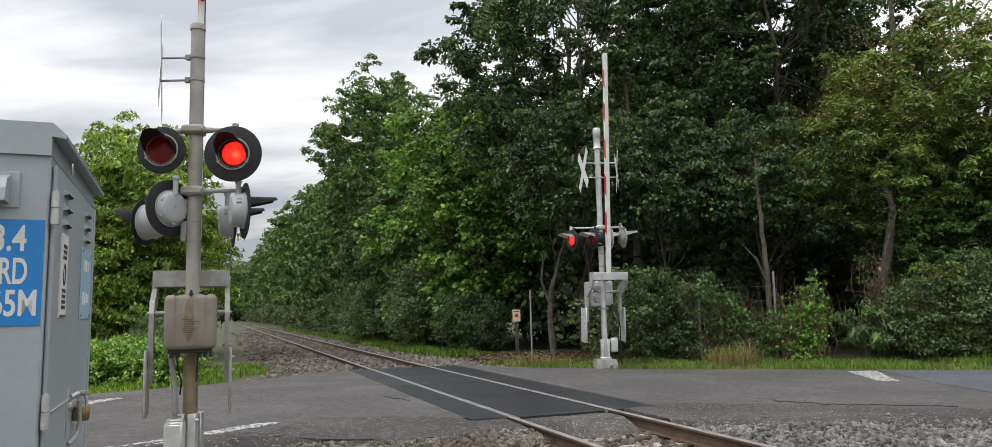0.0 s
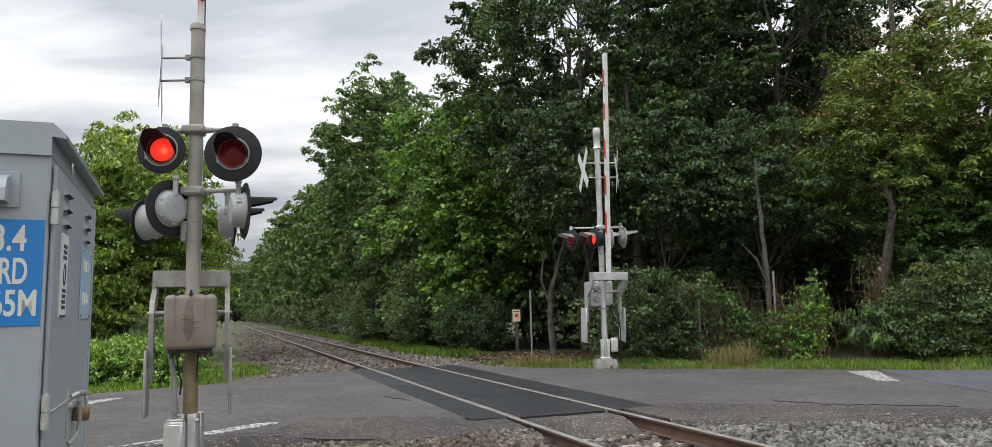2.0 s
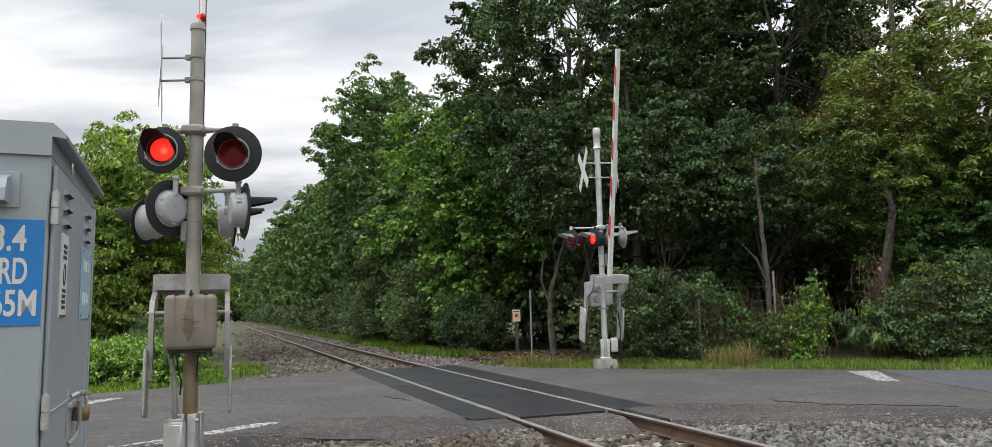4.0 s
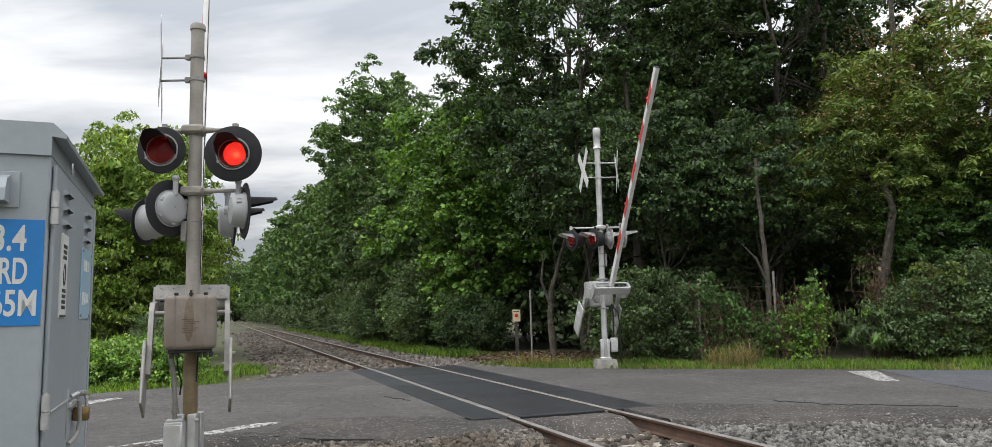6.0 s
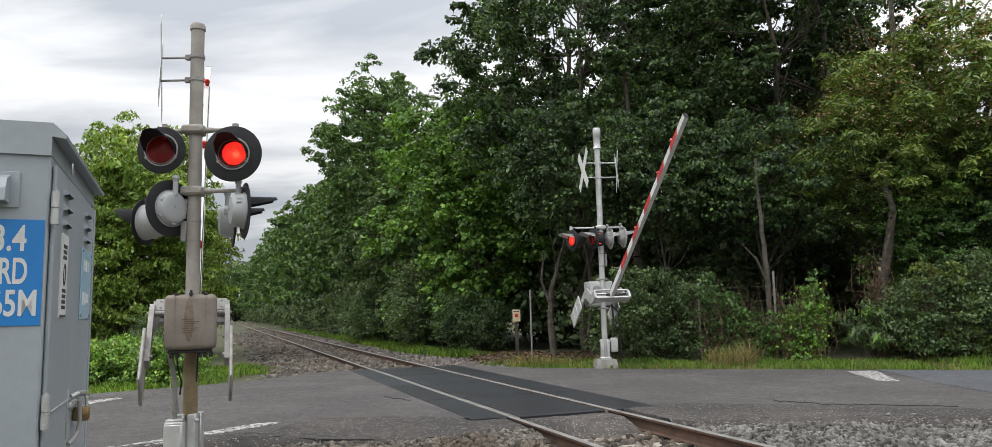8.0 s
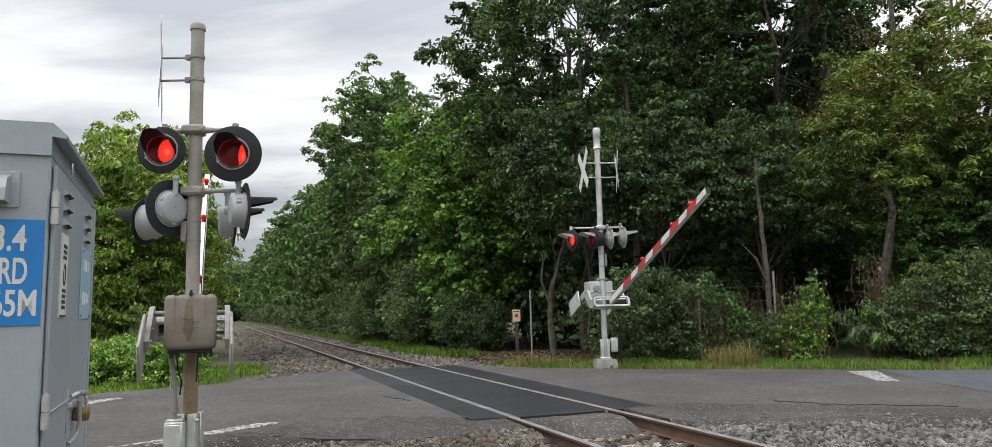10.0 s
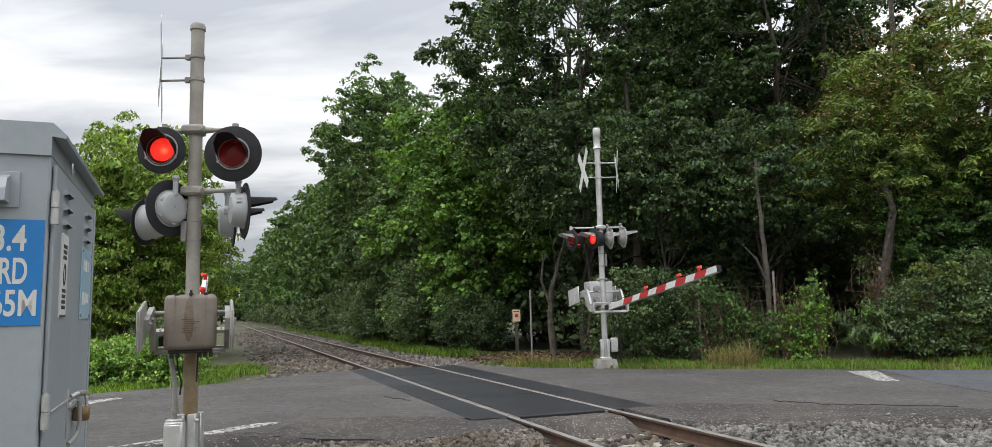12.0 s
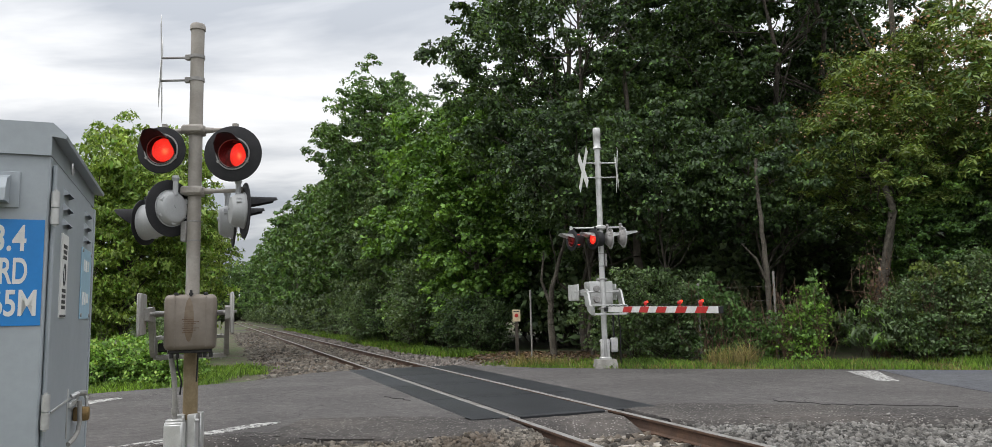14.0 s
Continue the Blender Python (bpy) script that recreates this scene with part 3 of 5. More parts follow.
def crossarm(parent, z, x0, x1, label, mat, m=None, hub=True, drops=()):
    bm = bmesh.new()
    if hub:
        lathe(bm, [(0.08, -0.055), (0.105, -0.05), (0.112, -0.02), (0.112, 0.03), (0.10, 0.05), (0.08, 0.052)], 24, Matrix.Translation((0, 0, z)))
        box(bm, (-0.12, -0.125, z - 0.045), (0.12, -0.02, z + 0.045), 0.02)
    tube(bm, (x0, 0, z), (x1, 0, z), 0.022, seg=14)
    for s in (-1, 1):
        if x0 < 0.15 * s < x1:
            tube(bm, (0.11 * s, 0, z), (0.20 * s, 0, z), 0.035, 0.028, seg=14)
    for x, y in drops:
        tube(bm, (x, 0, z), (x, y, z), 0.022, seg=12)
        tube(bm, (x, y, z + 0.045), (x, y, z - 0.06), 0.034, seg=14)
    return part("crossarm", bm, mat, parent, label, m)


def crossbuck(parent, m, label="white crossbuck boards on clamp brackets"):
    """Two crossed boards in the local xz plane, facing -y."""
    cb = None
    for a, y in ((45, 0.0), (-45, 0.008)):
        bm = bmesh.new()
        box(bm, (-0.61, y - 0.002, -0.115), (0.61, y + 0.002, 0.115), 0.0, Matrix.Rotation(radians(a), 4, "Y"))
        if cb is None:
            cb = part("crossbuck", bm, WHITE, parent, label, m, smooth=False)
        else:
            part("blade", bm, WHITE, cb, smooth=False)
    return cb


def gate(parent, m, reach, drop, half, label, steel=GALV, pale=ALU, lid=False, plate=0.065, shift=0.0, tail=1.2, lamps=(2.56, 4.17, 5.02), faces=(-1, 1)):
    """The swinging frame and arm. Origin at the pivot; level arm along +y, 'drop' below the pivot."""
    bm = bmesh.new()
    tube(bm, (-half - 0.03, 0, 0), (half + 0.03, 0, 0), 0.03, seg=14)
    g = part("gate_arm", bm, steel, parent, label, m)
    z = -drop
    for s in (-1, 1):
        bm = bmesh.new()
        x = s * half
        prof = [(-0.70, 0.055), (-0.70, -0.06), (-0.12, -0.085), (0.12, z - 0.03), (0.30, z - 0.10), (0.48, z - 0.10), (0.48, z + 0.09), (0.28, z + 0.10), (0.12, 0.03), (0.0, 0.075)]
        a = [bm.verts.new((x - 0.025, yy, zz)) for yy, zz in prof]
        b = [bm.verts.new((x + 0.025, yy, zz)) for yy, zz in prof]
        bm.faces.new(a), bm.faces.new(b[::-1])
        for i in range(len(prof)):
            j = (i + 1) % len(prof)
            bm.faces.new((a[i], b[i], b[j], a[j]))
        for yy in (-0.6, -0.35, 0.0):
            tube(bm, (x - 0.045, yy, 0.0), (x + 0.045, yy, 0.0), 0.018, seg=8)
        bmesh.ops.recalc_face_normals(bm, faces=bm.faces)
        part("side_arm", bm, steel, g, "cranked grey steel side arm", smooth=False)
        bm = bmesh.new()
        w = x + s * plate
        box(bm, (w - 0.016, -tail, -0.20), (w + 0.016, -0.38, 0.20), 0.01)
        for yy in (-0.72, -0.95):
            box(bm, (w + s * 0.016 - 0.006, yy, -0.17), (w + s * 0.016 + 0.006, yy + 0.03, 0.17), 0.003)
        for yy in (-0.62, -0.48):
            tube(bm, (x, yy, 0.01), (w + s * 0.05, yy, 0.01), 0.014, seg=8)
        part("counterweight", bm, pale, g, "flat pale steel counterweight")
    bm = bmesh.new()
    y0, y1 = 0.30, 0.48
    box(bm, (-half, y0, z - 0.13), (half, y1, z - 0.115), 0.003)
    for zz in (z - 0.115, z + 0.085):
        box(bm, (-half, y1 - 0.04, zz), (half, y1, zz + 0.03), 0.004)
        box(bm, (-half, y0, zz), (half, y0 + 0.04, zz + 0.03), 0.004)
    for xx in (-half, half - 0.03):
        box(bm, (xx, y1 - 0.035, z - 0.115), (xx + 0.03, y1, z + 0.115), 0.004)
    for xx in (-0.8, -0.45, 0.5, 0.85):
        for yy in (0.34, 0.44):
            tube(bm, (xx * half, yy, z - 0.142), (xx * half, yy, z - 0.128), 0.014, seg=8)
    if lid:
        box(bm, (-half, y0, z + 0.112), (half, y1, z + 0.126), 0.003)
        for xx in (-0.85, -0.5, 0.5, 0.85):
            for yy in (0.34, 0.44):
                tube(bm, (xx * half, yy, z + 0.124), (xx * half, yy, z + 0.136), 0.012, seg=8)
    part("cross_beam", bm, pale, g, "pale steel frame that clamps the arm", smooth=False)
    bm = bmesh.new()
    box(bm, (-half + 0.04, y0 + 0.05, z - 0.05), (0.12, y0 + 0.12, z + 0.05), 0.01)
    path_tube(bm, [(-half * 0.8, 0.43, z + 0.03), (-half * 0.3, 0.45, z - 0.04), (0.05, 0.43, z + 0.02)], 0.012)
    part("wiring_tray", bm, DARK, g, "dark wiring inside the frame")
    # the arm, tapered: pale aluminium with red and white sheeting on both sides
    k = reach / 5.73
    wide = 0.042

    def length(y0, y1, xs, grow, name, mat):
        bm = bmesh.new()
        ring = []
        for yy in (y0, y1):
            hh = 0.066 - 0.010 * yy / reach + grow
            sl = 0.0 if name == "arm_tube" else 0.055
            ring.append([bm.verts.new((xx, yy + sl * (1 if zz > 0 else -1), z + zz * hh)) for xx, zz in ((xs[0], -1), (xs[1], -1), (xs[1], 1), (xs[0], 1))])
        for q in range(4):
            bm.faces.new((ring[0][q], ring[0][(q + 1) % 4], ring[1][(q + 1) % 4], ring[1][q]))
        bm.faces.new(ring[0][::-1]), bm.faces.new(ring[1])
        bmesh.ops.recalc_face_normals(bm, faces=bm.faces)
        part(name, bm, mat, g, smooth=False)
    length(0.40, reach, (shift - wide, shift + wide), 0.0, "arm_tube", WHITE)
    reds = [v * k for v in (1.40, 1.90, 2.34, 2.79, 3.21, 3.65, 4.11, 4.53, 4.92, 5.34)]
    for a0, a1 in zip(reds[0::2], reds[1::2]):
        for side in faces:
            x = shift + side * wide
            length(a0, a1, (min(x - side * 0.002, x + side * 0.004), max(x - side * 0.002, x + side * 0.004)), 0.0, "red_stripe", RED)
    bm = boxes(((shift - 0.043, reach, z - 0.057), (shift + 0.043, reach + 0.012, z + 0.057)), bevel=0.003)
    part("end_cap", bm, BLACK, g, "black end cap", smooth=False)
    for yy in [v * k for v in lamps]:
        bm = bmesh.new()
        tube(bm, (shift, yy, z + 0.06), (shift, yy, z + 0.10), 0.03, seg=14)
        lathe(bm, [(0.036, 0.10), (0.04, 0.112), (0.038, 0.145), (0.025, 0.166), (0.0, 0.172)], 18, Matrix.Translation((shift, yy, z)))
        part("arm_lamp", bm, LENS_SMALL, g, "small red arm lamp")
        bm = bmesh.new()
        lathe(bm, [(0.0, 0.13), (0.022, 0.14), (0.022, 0.175), (0.0, 0.185)], 12, Matrix.Translation((shift, yy, z)) @ pose(-0.05, -0.02, 0))
        part("bulb", bm, LIT_SMALL, g, "lit red bulb")
    bm = bmesh.new()
    pts = [(shift + 0.034, 0.5 + n * (5.0 * k - 0.5) / 30, z + 0.085 + 0.018 * math.sin(n * 1.3)) for n in range(31)]
    path_tube(bm, pts, 0.006, 6)
    part("arm_cable", bm, BLACK, g, "thin black lamp cable")
    return g


NEAR_TURN = 20.0   # the nearer arm points away from the camera
FAR_TURN = 180 + 12.07
flashers = []


def near_signal():
    px, py = -3.285, 8.2
    base = -0.32
    sig = empty("crossing_signal", pose(px, py, 0), "dull grey crossing signal mast with red flashers and striped gate", "crossing signal", "crossing signals")
    bm = bmesh.new()
    tube(bm, (0, 0, 0.38), (0, 0, 4.63), 0.071, seg=28)
    lathe(bm, [(0.071, 4.61), (0.083, 4.615), (0.083, 4.66), (0.07, 4.685), (0.0, 4.70)], 28)
    part("mast", bm, POLE_DULL, sig, "dull grey painted steel mast")
    bm = bmesh.new()
    tube(bm, (0, 0, 0.36), (0, 0, 1.12), 0.074, seg=28, cap=False)
    part("mast_foot", bm, POLE_STAIN, sig, "rust-stained lower end of the mast")
    bm = bmesh.new()
    box(bm, (-0.12, -0.12, base), (0.12, 0.12, 0.03), 0.02)
    for a in range(2):
        box(bm, (-0.105 + a * 0.125, -0.125, 0.0), (-0.02 + a * 0.125, -0.03, 0.42), 0.008)
        box(bm, (-0.105 + a * 0.125, 0.03, 0.0), (-0.02 + a * 0.125, 0.125, 0.42), 0.008)
    for zz in (0.06, 0.36):
        for s in (-1, 1):
            tube(bm, (s * 0.10, -0.13, zz), (s * 0.13, -0.10, zz), 0.016, seg=8)
    part("mast_socket", bm, ALU, sig, "pale cast clamp socket")
    part("footing", boxes(((-0.3, -0.3, base - 0.5), (0.3, 0.3, base + 0.06)), bevel=0.02), CONCRETE, sig, "concrete footing", smooth=False)
    bm = bmesh.new()
    box(bm, (-0.175, -0.235, 0.03), (0.015, -0.132, 0.36), 0.012)
    box(bm, (-0.17, -0.25, 0.06), (0.01, -0.235, 0.335), 0.01)
    box(bm, (-0.165, -0.225, 0.36), (0.005, -0.14, 0.385), 0.008)
    part("junction_box", bm, ALU, sig, "small pale cast junction box")
    bm = bmesh.new()
    path_tube(bm, [(-0.085, -0.18, 0.38), (-0.085, -0.18, 0.52), (-0.10, -0.18, 0.8), (-0.145, -0.2, 1.1)], 0.026, 12)
    tube(bm, (-0.085, -0.18, 0.44), (-0.085, -0.18, 0.50), 0.038, seg=12)
    part("conduit", bm, WOODPOST, sig, "grey flexible conduit")
    for pts in ([(-0.12, -0.1, 1.1), (-0.1, -0.1, 0.9), (-0.06, -0.09, 0.75), (-0.075, -0.09, 0.62)], [(0.10, -0.06, 1.1), (0.09, -0.06, 0.9), (0.085, -0.06, 0.75)]):
        part("hanging_cable", path_tube(bmesh.new(), pts, 0.009, 8), BLACK, sig, "loose black cable")
    # gate mechanism case in front of the mast
    case = Matrix.Rotation(radians(NEAR_TURN), 4, "Z")
    bm = bmesh.new()
    box(bm, (-0.252, -0.42, 1.095), (0.252, -0.10, 1.66), 0.055, seg=4)
    mech = part("gate_mechanism", bm, BOXBROWN, sig, "rust-stained grey gate mechanism case", case)
    for x in (-0.15, 0.145):
        part("seam", boxes(((x - 0.004, -0.424, 1.12), (x + 0.004, -0.41, 1.645))), BOXBROWN, mech, "thin raised seam", smooth=False)
    for x in (-0.14, 0.0, 0.14):
        bm = box(bmesh.new(), (x - 0.02, -0.40, 1.65), (x + 0.02, -0.36, 1.68), 0.006)
        if x == 0.0:
            box(bm, (-0.012, -0.43, 1.64), (0.012, -0.37, 1.705), 0.004)
        part("latch", bm, DARK, mech, "dark lid latch")
    bm = bmesh.new()
    for k in range(7):
        w = 0.05 + 0.015 * (k % 3)
        zz = 1.27 + 0.022 * k
        box(bm, (-0.08 + 0.01 * (k % 2), -0.4235, zz), (-0.08 + w * 2.0, -0.4195, zz + 0.006))
    stain = bmesh.new()
    lathe(stain, [(0.0, 0.0), (0.045, 0.0), (0.047, -0.002)], 20, Matrix.Translation((-0.015, -0.4212, 1.40)) @ AX @ Matrix.Diagonal((1, 4.8, 1, 1)))
    part("rust_stain", stain, STAIN, mech, "rust run down the lid")
    part("cast_lettering", bm, RUST, mech, "worn raised marks with rust", smooth=False)
    bm = bmesh.new()
    box(bm, (-0.21, -0.37, 1.062), (0.21, -0.12, 1.097), 0.008)
    for x in (-0.18, -0.12, 0.10, 0.14, 0.20):
        tube(bm, (x, -0.34, 1.015), (x, -0.34, 1.07), 0.018, seg=10)
    part("underplate", bm, DARK, mech, "dark underside with cable glands")
    bm = bmesh.new()
    tube(bm, (-0.36, -0.02, 1.475), (0.36, -0.02, 1.475), 0.022, seg=16)
    part("pivot_shaft", bm, CAST, mech, "dark pivot shaft")
    # arms and lamps
    crossarm(sig, 3.47, -0.31, 0.47, "grey crossarm for the front flashers", POLE_DULL, drops=((-0.30, -0.08), (0.465, -0.08)))
    a, ra = flashing_light(sig, pose(-0.31, -0.15, 3.23, 0, 0, 4), 0.255, "front red flasher with small disc", CAST)
    b, rb = flashing_light(sig, pose(0.465, -0.15, 3.17, 0, 0, 4), 0.305, "front red flasher with large disc", CAST)
    flashers.extend([(ra, 0), (rb, 1)])
    crossarm(sig, 2.79, -0.22, 0.52, "grey crossarm for the rear flashers", POLE_DULL, drops=((-0.19, -0.05), (0.50, 0.05)))
    flashing_light(sig, pose(-0.205, -0.14, 2.59, 0, 0, 180 + 62), 0.305, "rear flasher seen from its grey housing", HOUSING, lit=False, back=0.75)
    flashing_light(sig, pose(-0.645, 0.22, 2.49, 0, 0, 180 + 82), 0.255, "rear flasher turned along the road", HOUSING, lit=False, back=2.0)
    flashing_light(sig, pose(0.56, 0.0, 2.565, 0, 0, 119), 0.305, "side flasher with long black hood", HOUSING, lit=False, flap=True, back=1.35)
    flashing_light(sig, pose(0.30, 0.40, 2.50, 0, 0, 114), 0.29, "second side flasher with black hood", HOUSING, lit=False, flap=True, back=1.35)
    for a0, a1 in (((-0.19, 0, 2.79), (-0.60, 0.24, 2.75)), ((0.50, 0, 2.79), (0.29, 0.42, 2.76))):
        part("outrigger", tube(bmesh.new(), a0, a1, 0.02, seg=10), POLE_DULL, sig, "thin outrigger pipe")
    # crossbucks seen edge-on, with brackets
    for zz in (4.045, 4.305):
        bm = bmesh.new()
        tube(bm, (-0.40, 0, zz), (-0.07, 0, zz), 0.013, seg=8)
        lathe(bm, [(0.071, zz - 0.02), (0.082, zz - 0.018), (0.082, zz + 0.018), (0.071, zz + 0.02)], 24)
        box(bm, (-0.13, -0.025, zz - 0.03), (-0.07, 0.025, zz + 0.03), 0.006)
        part("sign_bracket", bm, CAST, sig, "dark clamp brackets")
    crossbuck(sig, pose(-0.405, 0.0, 4.17, 0, 0, -68), "crossbuck boards seen edge-on")
    bm = bmesh.new()
    box(bm, (-0.125, -0.06, 2.24), (-0.06, 0.06, 2.46), 0.01)
    for zz in (2.25, 2.46):
        lathe(bm, [(0.071, zz - 0.008), (0.077, zz - 0.007), (0.077, zz + 0.007), (0.071, zz + 0.008)], 24)
    part("terminal_box", bm, CAST, sig, "narrow grey terminal box")
    g = gate(sig, pose(-0.02, 0, 1.47, 88, 0, NEAR_TURN), 6.2, 0.37, 0.375, "white and red striped gate arm with counterweights", NEAR_STEEL, NEAR_STEEL, True, 0.035, 0.045, 1.06, (1.34, 3.42, 5.13), (-1,))
    return g


def far_signal():
    sig = empty("crossing_signal", pose(2.545, 18.457, 0), "bright aluminium crossing signal mast with flashers and striped gate", "crossing signal", "crossing signals")
    bm = bmesh.new()
    tube(bm, (0, 0, 0.2), (0, 0, 5.34), 0.07, seg=24)
    part("mast", bm, ALU, sig, "bright aluminium mast")
    bm = bmesh.new()
    lathe(bm, [(0.076, 5.30), (0.115, 5.32), (0.085, 5.38), (0.085, 5.60), (0.095, 5.62), (0.095, 5.80), (0.08, 5.84), (0.0, 5.85)], 24)
    part("bell", bm, GALV, sig, "grey electronic bell on the mast top")
    bm = bmesh.new()
    box(bm, (-0.13, -0.13, 0.18), (0.13, 0.13, 0.25), 0.015)
    for s in (-1, 1):
        box(bm, (s * 0.07 - 0.035, -0.11, 0.2), (s * 0.07 + 0.035, 0.11, 0.67), 0.012)
        tube(bm, (s * 0.11, -0.1, 0.62), (s * 0.11, 0.1, 0.62), 0.02, seg=8)
    part("mast_socket", bm, ALU, sig, "pale cast clamp socket")
    bm = bmesh.new()
    lathe(bm, [(0.40, -0.3), (0.40, -0.06), (0.33, 0.19), (0.0, 0.19)], 4, Matrix.Rotation(radians(45), 4, "Z"))
    part("footing", bm, CONCRETE, sig, "tapered grey concrete footing", smooth=False)
    bm = bmesh.new()
    box(bm, (0.13, -0.12, 0.36), (0.30, 0.02, 0.70), 0.015)
    box(bm, (0.14, -0.135, 0.39), (0.29, -0.12, 0.67), 0.01)
    part("junction_box", bm, ALU, sig, "small pale junction box")
    for pts, r in (([(0.21, -0.05, 0.7), (0.22, -0.05, 1.2), (0.2, 0.0, 1.5)], 0.022), ([(0.38, 0.1, -0.05), (0.40, 0.1, 0.9), (0.36, 0.1, 1.3), (0.2, 0.15, 1.5)], 0.014)):
        part("conduit", path_tube(bmesh.new(), pts, r, 8), BLACK, sig, "dark cable conduit")
    case = Matrix.Rotation(radians(12.07), 4, "Z")
    bm = bmesh.new()
    box(bm, (-0.34, -0.02, 1.45), (0.26, 0.42, 2.06), 0.04, seg=3)
    mech = part("gate_mechanism", bm, GALV, sig, "pale grey gate mechanism case", case)
    for zz in (1.62, 1.88):
        bm = bmesh.new()
        lathe(bm, [(0.0, 0.03), (0.07, 0.03), (0.085, 0.0)], 18, Matrix.Translation((-0.17, -0.03, zz)) @ AX)
        part("cover", bm, CAST, mech, "round cast cover")
    for zz in (1.4, 2.1):
        bm = bmesh.new()
        lathe(bm, [(0.077, zz - 0.02), (0.09, zz - 0.018), (0.09, zz + 0.018), (0.077, zz + 0.02)], 20)
        box(bm, (-0.12, -0.03, zz - 0.03), (0.12, 0.2, zz + 0.03), 0.01)
        part("mast_clamp", bm, CAST, sig, "grey mast clamp")
    crossarm(sig, 3.36, -0.75, 0.55, "aluminium crossarm for the flashers", ALU, drops=((-0.72, -0.05), (0.52, 0.05)))
    a, ra = flashing_light(sig, pose(-0.72, -0.12, 3.06, 0, 0, -62), 0.255, "red flasher facing along the road", BLACK, hood=GALV, flap=True)
    b, rb = flashing_light(sig, pose(-0.22, -0.20, 3.07, 0, 0, -62), 0.255, "red flasher facing along the road", BLACK, hood=GALV, flap=True)
    flashers.extend([(ra, 1), (rb, 0)])
    flashing_light(sig, pose(0.24, -0.05, 3.08, 0, 0, 99), 0.255, "flasher with pale back facing away", CAST, lit=False, hood=GALV, disc=GALV, flap=True)
    c, rc = flashing_light(sig, pose(0.55, -0.1, 3.10, 0, 0, 99), 0.255, "flasher with pale back facing away", CAST, lit=False, hood=GALV, disc=GALV, flap=True)
    for zz in (4.60, 4.96):
        bm = bmesh.new()
        tube(bm, (-0.36, -0.08, zz), (0, 0, zz), 0.016, seg=8)
        tube(bm, (0, 0, zz), (0.47, 0.10, zz + 0.02), 0.016, seg=8)
        lathe(bm, [(0.077, zz - 0.03), (0.092, zz - 0.028), (0.092, zz + 0.028), (0.077, zz + 0.03)], 20)
        part("sign_bracket", bm, ALU, sig, "pale clamp brackets")
    crossbuck(sig, pose(-0.38, -0.085, 4.78, 0, 0, -83), "white crossbuck seen obliquely")
    crossbuck(sig, pose(0.48, 0.10, 4.78, 0, 0, 85), "back of a crossbuck seen edge-on")
    bm = bmesh.new()
    box(bm, (0.075, -0.05, 2.42), (0.13, 0.05, 2.72), 0.01)
    for zz in (2.42, 2.72):
        lathe(bm, [(0.077, zz - 0.01), (0.086, zz - 0.008), (0.086, zz + 0.008), (0.077, zz + 0.01)], 20)
    part("terminal_box", bm, CAST, sig, "narrow terminal box")
    return gate(sig, pose(0, 0, 1.80, 88, 0, FAR_TURN), 5.726, 0.422, 0.42, "white and red striped gate arm with counterweights")


near_gate = near_signal()
far_gate = far_signal()

# ---- equipment cabinet ----
def text_mesh(name, words, size, mat, parent, m, label=""):
    cu = bpy.data.curves.new(name, "FONT")
    cu.body, cu.size, cu.extrude, cu.align_x = words, size, 0.0012, "LEFT"
    cu.offset = 0.0022
    tmp = new(name, cu)
    deps = bpy.context.evaluated_depsgraph_get()
    me = bpy.data.meshes.new_from_object(tmp.evaluated_get(deps))
    bpy.data.objects.remove(tmp)
    me.materials.clear()
    me.materials.append(mat)
    ob = new(name, me)
    ob.parent, ob.matrix_basis = parent, m
    if label:
        ob["label"] = label
    return ob


